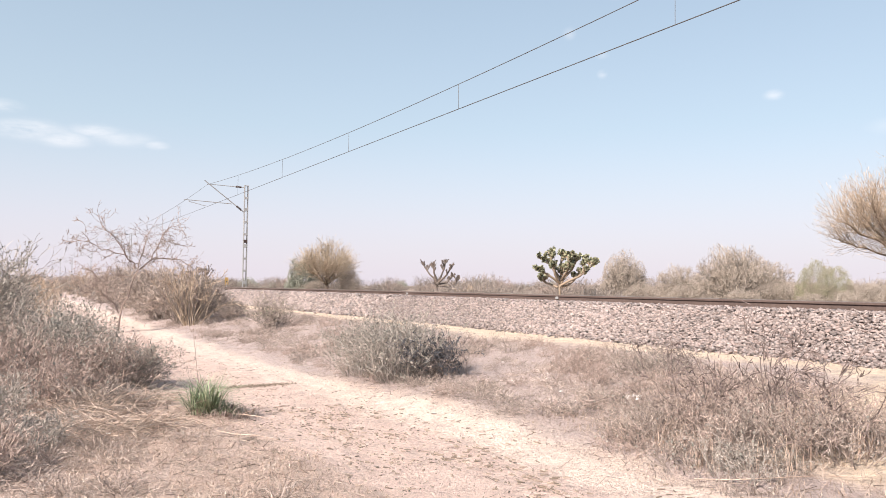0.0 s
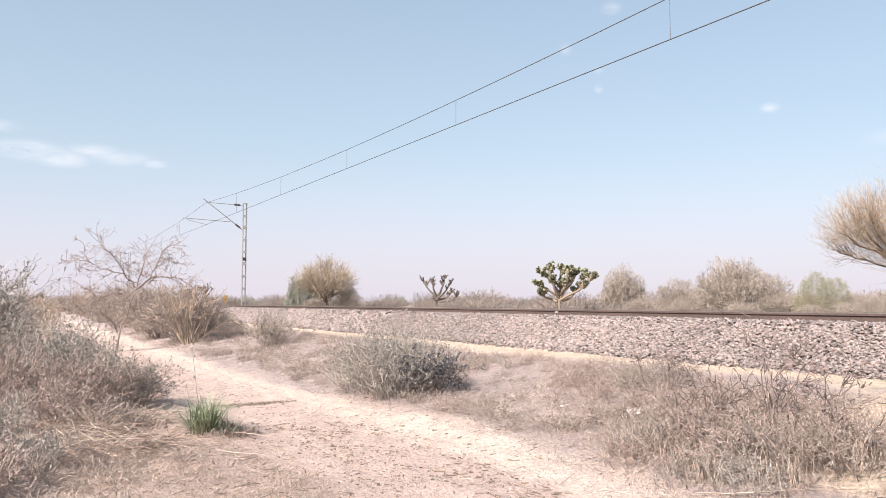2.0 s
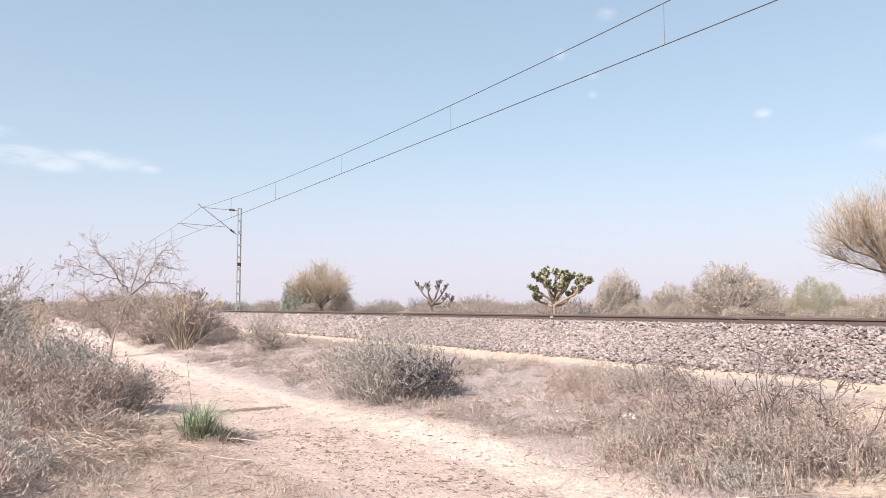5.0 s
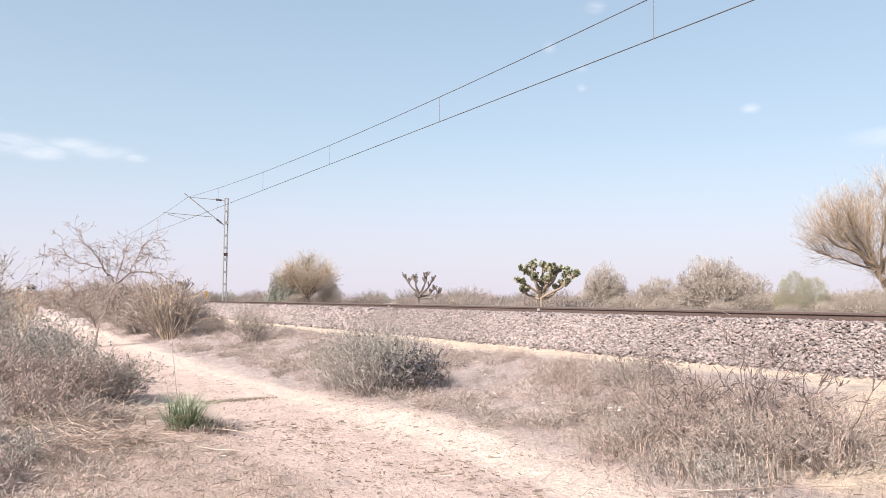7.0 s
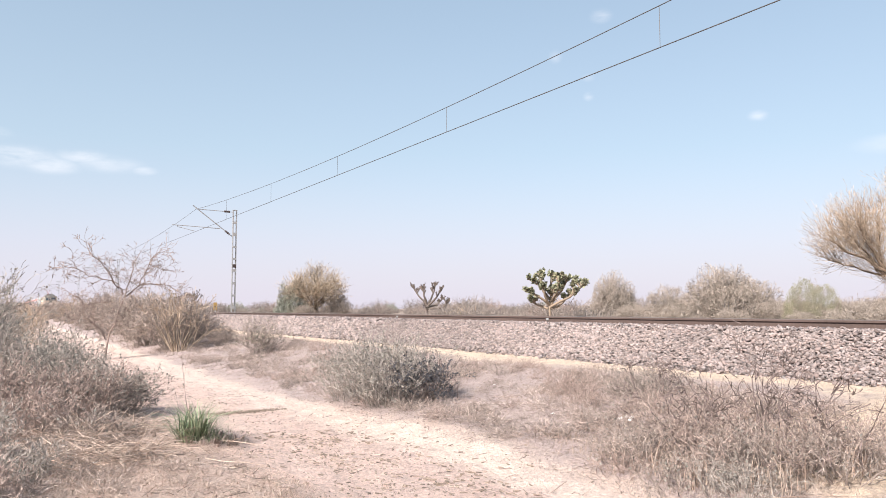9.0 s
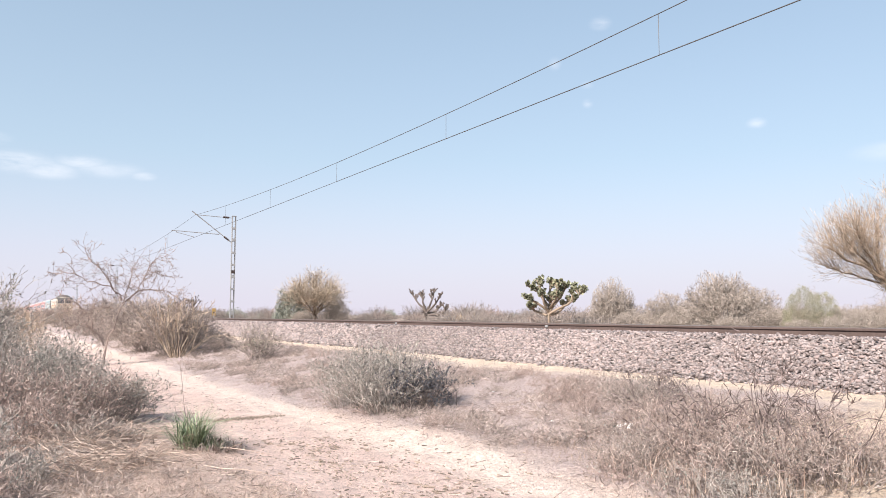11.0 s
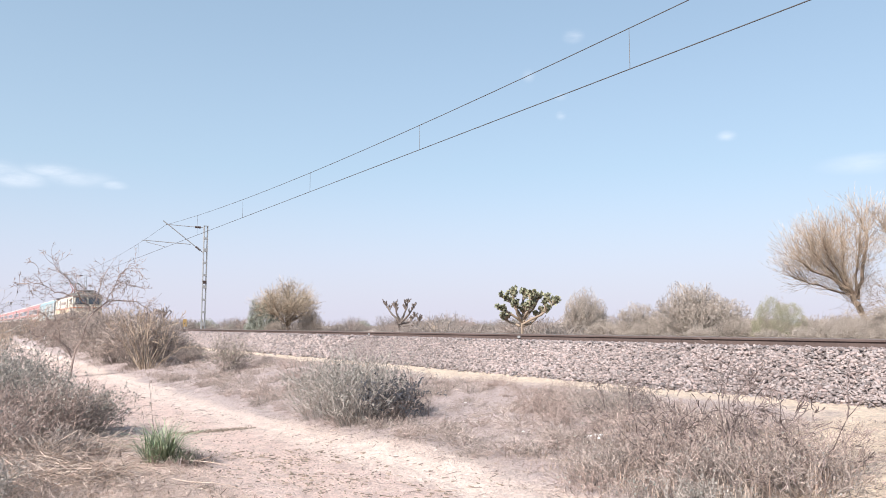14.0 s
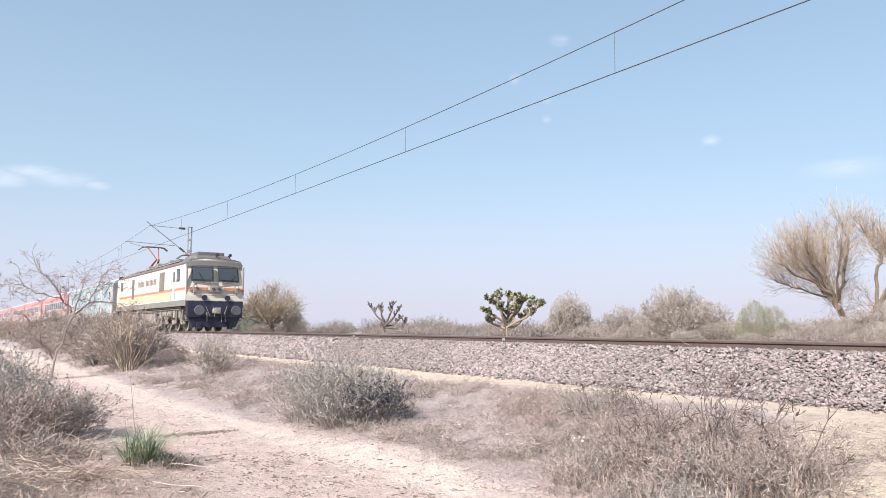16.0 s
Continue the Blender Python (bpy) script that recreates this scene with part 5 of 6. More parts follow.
rod_tree("tree", -18.0, 33.7, 0.7, 75, 57, (
    (((0, 0, -0.17), (0.092, 0, 1.04), (0.506, 0, 1.83)), 0.22, 0.17, 0.55),
    (((0.46, 0, 1.74), (0.506, 0.1, 2.96), (0.782, 0.1, 3.83)), 0.13, 0.09, 0.75),
    (((0.506, 0, 1.83), (1.104, -0.1, 2.87), (0.92, -0.1, 3.92)), 0.13, 0.09, 0.75),
    (((0.552, 0, 1.91), (1.656, 0.2, 2.96), (2.116, 0.3, 4)), 0.12, 0.08, 0.6),
    (((0.782, 0.1, 3.74), (0.46, 0.2, 4.35), (0.276, 0.2, 4.79)), 0.06, 0.03, 0.1),
    (((0.92, 0, 3.83), (1.288, -0.2, 4.44), (1.38, -0.3, 4.87)), 0.06, 0.03, 0.1),
    (((0.46, 0, 1.65), (1.288, -0.5, 2), (2.024, -0.6, 2.09)), 0.10, 0.05, 0.3),
), "tall leafless tree with two pollarded heads of pale rods", shoots=54, reach=(0.6, 1.1), heart=(0.9, 0, 2.9), size=1.08)
rod_tree("tree", -58.6, 22.0, 0.65, 81, 60, (
    (((0, 0, -0.2), (0.05, 0, 0.7), (0.0, 0, 1.1)), 0.20, 0.16, 1.0),
    *((((0, 0, 0.7), (0.6 * math.cos(a), 0.6 * math.sin(a), 1.25 + 0.1 * (i % 3)), (1.15 * math.cos(a + 0.2), 1.15 * math.sin(a + 0.2), 1.7 + 0.4 * (i % 2))), 0.13, 0.05, 0.1) for i, a in enumerate(k * 0.785 for k in range(8))),
    (((0, 0, 1.0), (0.1, 0.0, 1.8), (0.0, 0.1, 2.6)), 0.12, 0.05, 0.3),
), "round leafless pale tree behind green shrubs", shoots=70, reach=(0.55, 1.0), heart=(0, 0, 0.7), rmin=0.008, size=1.27, rods=M_ROD_TAN)
candelabra("succulent_tree", -40.4, 22.2, 0.75, 98, (
    ((0, 0, -0.1), (0.0, 0, 0.7), (-0.05, 0, 1.2)),
    ((-0.05, 0, 1.1), (-0.45, 0.1, 1.6), (-0.8, 0.2, 2.15)),
    ((0.0, 0, 1.15), (-0.2, -0.2, 1.7), (-0.25, -0.3, 2.1)),
    ((0.0, 0, 1.15), (0.3, 0.2, 1.75), (0.45, 0.2, 2.3)),
    ((0.05, 0, 1.1), (0.55, -0.2, 1.6), (0.8, -0.2, 2.05)),
    ((0.0, 0, 1.0), (0.6, 0.3, 1.15), (0.85, 0.3, 1.45)),
    ((0.0, 0, 0.9), (0.9, -0.1, 0.95), (1.2, -0.1, 1.25)),
), "dark leafless candelabra succulent on sandy ground", False, 0.07)
candelabra("succulent_tree", -28.75, 22.3, 0.72, 93, (
    ((0, 0, -0.1), (0.02, 0, 1.0), (0.1, 0, 1.9)),
    ((0.02, 0, 1.5), (-0.36, 0.2, 2.2), (-0.85, 0.3, 2.55)),
    ((-0.2, 0.1, 1.9), (-0.4, -0.2, 2.3), (-0.42, -0.3, 2.7)),
    ((-0.05, 0, 1.3), (-0.6, -0.2, 1.7), (-0.95, -0.3, 1.85)),
    ((-0.05, 0, 1.0), (-0.6, 0.4, 1.25), (-0.8, 0.5, 1.45)),
    ((0.1, 0, 1.8), (0.12, 0.2, 2.3), (0.15, 0.2, 2.7)),
    ((0.1, 0, 1.7), (0.35, -0.3, 2.2), (0.4, -0.3, 2.55)),
    ((0.05, 0, 1.2), (0.6, 0.1, 1.95), (0.85, 0.2, 2.5)),
    ((0.05, 0, 1.1), (0.9, -0.2, 1.6), (1.3, -0.3, 2.0), (1.55, -0.3, 2.25)),
    ((0.9, -0.2, 1.6), (1.15, 0.1, 2.0), (1.2, 0.2, 2.4)),
    ((0.05, 0, 1.0), (0.7, 0.4, 1.35), (1.0, 0.5, 1.7)),
    ((0.02, 0, 1.2), (-0.25, -0.35, 1.7), (-0.3, -0.45, 2.1)),
    ((0.05, 0, 1.2), (0.35, 0.35, 1.6), (0.5, 0.45, 2.05)),
    ((0.05, 0, 1.4), (0.25, -0.3, 1.75), (0.3, -0.4, 2.0)),
), "green tufted candelabra succulent with pale stems", True, 0.070)
succulent("succulent_tree", -92.4, 19.3, 0.75, 95, 3.1, "slender dark candelabra succulent far behind the railway", False)


# ---------------------------------------------------------------- plants along the road
M_THORN = material("dark_thorn_stem", (0.17, 0.13, 0.12), 0.9, vary=0.3, big=1, small=9, bump=0, island=0.35)


def build_near_plants():
    # the dense shrub on the bank: dry on one side, leafy on the other, its shaded side a separate dark shrub
    t, lf = shrub_meshes(11, 1.08, 0.85, 130, 3, 0.006, (2, 3), rmin=0.0028, leaf=2600, leaf_size=0.026, lift=0.10, spike=0.55, base=0.3)
    shrub("shrub", -10.75, 5.22, t, lf, "dense grey-green shrub on the grassy bank", size=1.12, flat=0.92, mat=M_TWIG_GREY, leaf_mat=M_LEAF_ROAD)
    t, lf = shrub_meshes(12, 0.95, 0.95, 170, 3, 0.006, (2, 3), rmin=0.0028, lift=0.10, leaf=1500, leaf_size=0.024, spike=0.55, base=0.45)
    shrub("shrub", -11.9, 5.2, t, lf, "dry grey shrub on the grassy bank", size=1.1, flat=0.92, mat=M_TWIG_GREY, leaf_mat=M_LEAF_ROAD)
    small, lf = shrub_meshes(13, 0.85, 0.9, 90, 2, 0.006, (3, 4), rmin=0.0035, leaf=700, leaf_size=0.03, base=0.2)
    s = shrub("shrub", -22.3, 6.7, small, lf, "small grey-brown dry shrub on the bank", size=1.4, mat=M_TWIG_BROWN, leaf_mat=M_LEAF)
    # added shrub: dark stems and leaves stand in for the large shrub's shade
    t, lf = shrub_meshes(14, 0.80, 0.75, 70, 3, 0.006, (2, 3), leaf=4200, leaf_size=0.026, base=0.25, rmin=0.0022)
    shrub("shrub", -10.33, 5.5, t, lf, "small leafy shrub coloured dark as the shaded side of the large one", mat=M_STEM_DARK, leaf_mat=M_LEAF_SHADED)
    again(s, -15.4, 7.6, 90, 0.6)
    # the broad twiggy thicket on the bank
    looks = {"brown": (M_TWIG_BROWN, "bare brown twiggy shrub in dry grass"), "pale": (M_TWIG, "bare pale twiggy shrub in dry grass"), "red": (M_TWIG_RED, "low red-brown dead shrub on the bank"), "grey": (M_TWIG_GREY, "grey twiggy shrub with a few dusty leaves")}
    for i, (x, y, h, st, look_of, lv) in enumerate((
            (-5.55, 5.35, 0.50, 60, "brown", 60), (-5.15, 5.6, 0.62, 75, "pale", 60), (-4.75, 5.65, 0.55, 60, "red", 40), (-4.45, 5.6, 0.62, 70, "brown", 200), (-4.2, 6.05, 0.70, 75, "pale", 60), (-4.1, 6.5, 0.6, 60, "red", 40),
            (-5.3, 6.3, 0.5, 50, "red", 40), (-3.9, 6.0, 0.55, 60, "brown", 80), (-4.25, 5.2, 0.36, 60, "grey", 110), (-5.35, 5.05, 0.30, 46, "red", 60), (-4.75, 5.1, 0.33, 50, "brown", 200),
            (-6.7, 6.9, 0.42, 50, "red", 40), (-7.4, 7.55, 0.50, 60, "brown", 120), (-7.95, 7.6, 0.55, 60, "brown", 120), (-7.8, 6.65, 0.36, 60, "red", 30), (-8.7, 7.1, 0.38, 60, "red", 30), (-6.5, 6.0, 0.36, 50, "pale", 30), (-6.0, 6.8, 0.45, 50, "red", 40), (-9.4, 7.7, 0.34, 46, "pale", 20), (-13.6, 6.6, 0.45, 50, "red", 20), (-16.5, 6.9, 0.5, 46, "red", 20))):
        t, lf = shrub_meshes(20 + i, h * 0.92, 0.9, st, 3, 0.0060, (2, 3), rmin=0.0024, leaf=lv, leaf_size=0.022, spike=0.56, base=0.34, wander=0.30)
        shrub("thicket_shrub", x, y, t, lf, looks[look_of][1], group="thicket on the bank", mat=looks[look_of][0], leaf_mat=M_LEAF_ROAD)
    # thorny stems that stand out of it
    for i, (x, y, h, n) in enumerate(((-5.3, 5.75, 0.80, 6), (-4.75, 6.3, 0.95, 6), (-4.35, 6.2, 0.95, 7), (-4.15, 6.75, 0.95, 6), (-5.6, 6.4, 0.8, 5), (-5.1, 6.6, 0.95, 6), (-7.4, 7.4, 0.6, 6), (-10.0, 6.0, 0.85, 2))):
        t, _ = shrub_meshes(290 + i, h * 1.15, 0.85, n, 3, 0.013, (2, 3), spike=0.58, wander=0.32, angle=1.0, rmin=0.0046)
        shrub("thorn_shrub", x, y, t, None, "bare dark thorny stems above the thicket", group="thicket on the bank", mat=M_THORN)
    # pale standing stalks among the twigs
    for i, (x, y, n, h) in enumerate(((-5.2, 5.35, 50, 0.34), (-4.15, 5.45, 60, 0.36), (-3.85, 6.2, 60, 0.40), (-4.6, 5.2, 40, 0.30), (-5.6, 5.2, 40, 0.26), (-4.9, 5.25, 36, 0.28))):
        st = thing("straw_clump", pose(x, y, ground_z(x, y)), "clump of pale standing dry stalks", "dry grass", "thicket on the bank")
        blades(st, "straw_tuft", 700 + i, n, 0.24, h, 0.9, 0.0040, M_STRAW)
    # left of the road: a bank of dry shrubs
    g = "dry shrubs beside the road"
    for i, (x, y, h, st, lv) in enumerate(((-12.3, 0.95, 0.78, 80, 500), (-14.4, 0.65, 1.2, 100, 2800), (-12.7, 1.5, 0.80, 90, 1900), (-11.0, 0.45, 0.65, 70, 200), (-15.8, 1.1, 1.05, 70, 1800), (-10.4, 1.05, 0.42, 50, 60), (-12.4, -0.1, 0.95, 80, 300), (-9.4, -0.35, 0.65, 60, 60), (-14.6, -0.5, 1.3, 80, 400), (-7.3, -0.40, 0.55, 80, 40), (-8.2, 0.1, 0.4, 60, 30))):
        t, lf = shrub_meshes(60 + i, h * 1.1, 1.05, int(st * 1.9), 3, 0.0062, (2, 3), rmin=0.0032, leaf=int(lv * 1.5), leaf_size=0.032, spike=0.56, base=0.35, wander=0.24)
        shrub("roadside_shrub", x, y, t, lf, "dry grey-brown shrub beside the dirt road", group=g, mat=(M_TWIG_RED, M_TWIG_GREY, M_TWIG_BROWN)[i % 3], leaf_mat=M_LEAF_ROAD)
    t, lf = shrub_meshes(73, 2.5, 0.72, 85, 3, 0.014, (3, 4), rmin=0.0055, leaf=5200, leaf_size=0.042, spike=0.55, base=0.4)
    big = shrub("tall_shrub", -18.2, -0.95, t, lf, "tall grey-green thorny shrub beside the road", group=g, mat=M_TWIG_GREY, leaf_mat=M_LEAF_ROAD)
    again(big, -22.0, -0.8, 120, 0.8)
    again(big, -27.0, -0.6, 220, 0.7)
    again(big, -35.0, -0.4, 20, 0.7)
    # the sparse thorn tree
    ob = thing("thorn_tree", pose(-27.2, 3.05, 0.0), "sparse leafless thorn tree with crooked branches", "tree")
    P = Plant(104, 0.005)

    def limb(points, r, twigs, reach):
        """A crooked limb through a few bends, with fine twigs at every bend."""
        pts = [Vector(q) for q in points]
        r *= 0.86
        for a, b in zip(pts, pts[1:]):
            mid = a.lerp(b, 0.5) + P.jitter(0.05)
            for s, e in ((a, mid), (mid, b)):
                P.segs.append((*s, *e, r, r * 0.88))
                r *= 0.88
                for _ in range(twigs + (1 if twigs else 0)):
                    P.grow(s.lerp(e, P.rng.random()), (e - s).normalized() * 0.6 + P.jitter(0.75) + Vector((0, 0, 0.02)), 0.95 * reach * P.rng.uniform(0.5, 1.1), min(r * 0.6, 0.008), 2, 4, 0.22, 0.01, (2, 3), 0.9, 0.55, 0.65)

    limb(((0, 0, -0.1), (0.03, 0.04, 0.5), (0.05, 0.26, 1.13), (0.05, 0.46, 1.88), (0.08, 0.54, 2.07)), 0.044, 0, 0.3)
    limb(((0.0, 0.0, 0.6), (0.1, -0.38, 1.13), (0.15, -0.56, 1.68), (0.2, -0.82, 1.95), (0.2, -1.16, 2.1)), 0.030, 3, 0.5)
    limb(((0.1, -0.38, 1.13), (0.3, -0.8, 1.31), (0.4, -1.3, 1.44)), 0.018, 3, 0.5)
    limb(((0.05, 0.5, 1.97), (0.0, 0.97, 2.4), (-0.1, 1.33, 2.46), (-0.2, 1.94, 2.42), (-0.2, 2.26, 2.2), (-0.2, 2.46, 1.91)), 0.030, 2, 0.5)
    limb(((0.0, 0.97, 2.36), (-0.2, 1.14, 2.74), (-0.3, 1.31, 3.13), (-0.3, 1.57, 3.52), (-0.2, 1.94, 3.69)), 0.024, 3, 0.5)
    limb(((0.08, 0.45, 2.07), (0.1, 0.22, 2.38), (0.2, -0.17, 2.57), (0.3, -0.6, 2.65), (0.3, -0.94, 2.9), (0.3, -1.2, 3.22)), 0.030, 2, 0.5)
    limb(((0.1, 0.22, 2.38), (0.3, -0.09, 2.89), (0.4, -0.45, 3.25), (0.4, -0.62, 3.46)), 0.024, 3, 0.5)
    limb(((0.3, -0.94, 2.9), (0.3, -1.27, 2.94), (0.2, -1.59, 2.91)), 0.014, 2, 0.4)
    limb(((0.08, 0.54, 2.07), (0.3, 0.66, 2.63), (0.4, 0.68, 3.11), (0.4, 0.89, 3.4)), 0.020, 3, 0.5)
    limb(((0.05, 0.3, 1.8), (0.3, -0.14, 1.83), (0.4, -0.48, 1.81)), 0.018, 2, 0.4)
    limb(((-0.3, 1.31, 3.13), (-0.4, 1.59, 3.04), (-0.4, 1.96, 2.96)), 0.014, 3, 0.45)
    mesh_part("crown", P.twig_mesh("crown", 4), M_TWIG, ob)
    # the mass of pale stems on the other side
    t, _ = shrub_meshes(110, 2.35, 0.6, 26, 3, 0.024, (2, 3), rmin=0.0075, spike=0.55, wander=0.16, base=0.35)
    a = shrub("stemmed_shrub", -27.3, 5.4, t, None, "dry shrub with pale upright stems", mat=M_TWIG_PALE, group=g)
    t, lf = shrub_meshes(111, 2.25, 0.95, 110, 3, 0.013, (3, 4), rmin=0.0065, leaf=400, leaf_size=0.04, spike=0.58, base=0.5, dome=0.92, angle=0.9)
    b = shrub("roadside_shrub", -29.2, 5.6, t, lf, "dense brown dry shrub beside the road", mat=M_TWIG_BROWN, leaf_mat=M_LEAF, group=g)
    rng = random.Random(4)
    for x, y, s in ((-31, 6.1, 0.75), (-33.5, 5.4, 1.05), (-36, 6.4, 0.9), (-39, 5.6, 1.1), (-43, 6.5, 1.15), (-47, 5.6, 1.2), (-53, 6.4, 1.15), (-60, 5.8, 1.2), (-70, 6.5, 1.2), (-82, 6.0, 1.25), (-98, 6.2, 1.3), (-120, 6.2, 1.4), (-29.6, 7.4, 0.35),
                    (-34.5, 7.4, 0.5), (-41, 7.8, 0.9), (-27.2, 6.7, 0.32), (-39, 1.6, 0.9), (-46, 1.2, 1.1), (-56, 1.2, 1.15), (-70, 1.0, 1.2), (-90, 1.2, 1.2), (-125, 2.0, 1.4), (-160, 4.0, 1.5)):
        again(b if rng.random() < 0.75 else a, x, y, rng.uniform(0, 360), s * rng.uniform(0.85, 1.08), flat=rng.uniform(0.85, 1.05))
    # green tussock by the road
    tus = thing("grass_tussock", pose(-9.5, 2.05, 0.01) @ Matrix.Scale(1.08, 4), "green grass tussock with a tall dry stalk by the road", "grass tussock")
    G = Plant(120)
    blades(tus, "tuft", 120, 380, 0.14, 0.62, 1.15, 0.0060, M_GREEN_GRASS)
    blades(tus, "dry_tuft", 121, 420, 0.34, 0.24, 2.2, 0.006, M_TWIG_RED).location = (0.06, 0.2, 0)
    blades(tus, "side_tuft", 122, 160, 0.12, 0.36, 1.7, 0.004, M_GREEN_GRASS).location = (0.06, 0.2, 0)
    G.grow(Vector((-0.05, -0.02, 0)), Vector((0.05, -0.05, 1)), 0.95, 0.006, 1, 4, 0.06, 0.0, (3, 4), 0.5, 0.3)
    mesh_part("stalk", G.twig_mesh("stalk"), M_TWIG, tus)


def blade_mesh(name, rng, roots, heights, lean, width):
    """Bent blades: three corners at the root and knee, one at the tip."""
    n = len(roots)
    a = rng.uniform(0, 2 * np.pi, n)
    out = np.stack([np.cos(a), np.sin(a), np.zeros(n)], 1)
    side = np.stack([-np.sin(a), np.cos(a), np.zeros(n)], 1) * (width * rng.uniform(0.6, 1.3, n))[:, None]
    ln = (lean * rng.uniform(0.2, 1.3, n))[:, None]
    up = np.array([[0, 0, 1.0]])
    h = np.asarray(heights)[:, None]
    knee = roots + (up * 0.62 / (1 + 0.3 * ln) + out * np.minimum(ln, 1.6) * 0.30) * h
    tip = roots + (up * np.maximum(0.08, 1.0 - 0.36 * ln) + out * np.minimum(ln, 1.8) * 0.95) * h
    v = np.stack([roots - side, roots + side, knee + side * 0.7, knee - side * 0.7, tip], 1).reshape(-1, 3)
    b = np.arange(n)[:, None] * 5
    return np_mesh(name, v, np.concatenate([b + [0, 1, 2], b + [0, 2, 3], b + [3, 2, 4]]))


def blades(parent, name, seed, number, radius, height, lean, width, mat):
    rng = np.random.default_rng(seed)
    a, r = rng.uniform(0, 2 * np.pi, number), radius * np.sqrt(rng.random(number))
    roots = np.stack([np.cos(a) * r, np.sin(a) * r, np.full(number, -0.02)], 1)
    return mesh_part(name, blade_mesh(name, rng, roots, height * rng.uniform(0.5, 1.1, number), lean, width), mat, parent)


def scatter_grass(name, seed, number, x0, x1, y0, y1, low, high, lean, width, mat, label, patch=0.0, near=1.0):
    """Dry grass, thicker towards x1, in patches."""
    rng = np.random.default_rng(seed)
    roots, hs = [], []
    while len(roots) < number:
        x = x1 - (x1 - x0) * rng.random() ** near
        y = rng.uniform(y0, y1)
        k = noise.noise((x * 0.8, y * 0.8, seed * 1.3)) + 0.5 * noise.noise((x * 2.6, y * 2.6, seed * 2.1))
        if k < patch + rng.normal(0, 0.25):
            continue
        roots.append((x, y, ground_z(x, y) - 0.01))
        hs.append(rng.uniform(low, high) * (0.8 + 0.5 * max(0.0, k)))
    ob = mesh_part(name, blade_mesh(name, rng, np.array(roots), np.array(hs), lean, width), mat)
    return tagged(ob, label, "dry grass", kind="stuff")


def straw_heap(x, y, seed, number, reach):
    """A tangle of long broken stalks."""
    P = Plant(seed, 0.0026)
    for _ in range(number):
        a, r = P.rng.uniform(0, 6.28), reach * math.sqrt(P.rng.random()) * 0.7
        b = P.rng.uniform(0, 6.28)
        P.grow(Vector((math.cos(a) * r, math.sin(a) * r, P.rng.uniform(0.0, 0.14))), Vector((math.cos(b), math.sin(b), P.rng.uniform(-0.05, 0.55))), P.rng.uniform(0.25, 0.75), 0.004, 0, 4, 0.22, -0.10, tip=0.6)
    ob = mesh_part("straw_heap", P.twig_mesh("straw_heap"), M_STRAW)
    ob.matrix_world = pose(x, y, ground_z(x, y))
    tagged(ob, "tangled heap of pale dry stalks beside the road", "straw", kind="stuff")


build_near_plants()
for i, (x, y) in enumerate(((-40.2, 24.0), (-39.2, 24.3))):
    clump = thing("straw_clump", pose(x, y, ground_z(x, y)), "clump of tall yellow dry grass beyond the rails", "dry grass")
    blades(clump, "straw_tuft", 720 + i, 500, 0.75, 1.15, 1.0, 0.016, M_YELLOW_GRASS)
straw_heap(-10.6, 1.35, 501, 170, 0.75)
straw_heap(-9.9, 0.7, 502, 120, 0.6)
straw_heap(-8.43, 0.88, 503, 150, 0.6)
straw_heap(-8.92, 1.29, 504, 120, 0.5)


def build_tufts(name, seed, number, x0, x1, y0, y1, size0, size1, mat, label, near=1.3):
    """Low dead tufts, matted and twiggy, joined into one mass."""
    rng = np.random.default_rng(seed)
    bases = []
    for k in range(4):
        P = Plant(seed + k, 0.0075)
        for _ in range(36):
            a, o = P.rng.uniform(0, 2 * math.pi), P.rng.uniform(0.1, 1.6)
            P.grow(Vector((math.cos(a), math.sin(a), 0)) * P.rng.uniform(0, 0.5) + Vector((0, 0, -0.05)), Vector((math.cos(a) * o, math.sin(a) * o, 1)), 0.6, 0.011, 1, 2, 0.35, -0.05, (2, 3), 0.9, 0.7)
        bases.append(np.array(P.segs))
    out = []
    while len(out) < number:
        x = x1 - (x1 - x0) * rng.random() ** near
        y = rng.uniform(y0, y1)
        if noise.noise((x * 0.7, y * 0.9, seed * 0.7)) < rng.uniform(-0.4, 0.25):
            continue
        s = rng.uniform(size0, size1)
        a = rng.uniform(0, 6.28)
        turn = np.array([[math.cos(a), -math.sin(a), 0], [math.sin(a), math.cos(a), 0], [0, 0, rng.uniform(0.6, 1.0)]])
        seg = bases[int(rng.integers(0, 4))].copy()
        for c in (0, 3):
            seg[:, c:c + 3] = seg[:, c:c + 3] @ turn.T * s + (x, y, ground_z(x, y))
        seg[:, 6:] *= s
        out.append(seg)
    Q = Plant(1, 9.0)
    Q.segs = np.concatenate(out)
    tagged(mesh_part(name, Q.twig_mesh(name), mat), label, "dry tufts", kind="stuff")


build_tufts("red_tufts", 91, 170, -24, -5.2, 4.9, 8.6, 0.14, 0.34, M_TWIG_RED, "low red-brown dead tufts on the bank")
build_tufts("dry_tufts", 61, 230, -30, -5.2, 4.9, 8.5, 0.14, 0.34, M_STRAW_GREY, "low dead grass tufts on the bank")
build_tufts("dark_tufts", 81, 190, -26, -5.2, 5.0, 8.3, 0.16, 0.36, M_TWIG_BROWN, "low dark twiggy tufts on the bank")
build_tufts("dry_tufts", 71, 260, -16, -4, -1.8, 1.9, 0.12, 0.30, M_STRAW_GREY, "low dead grass tufts beside the road", 1.0)
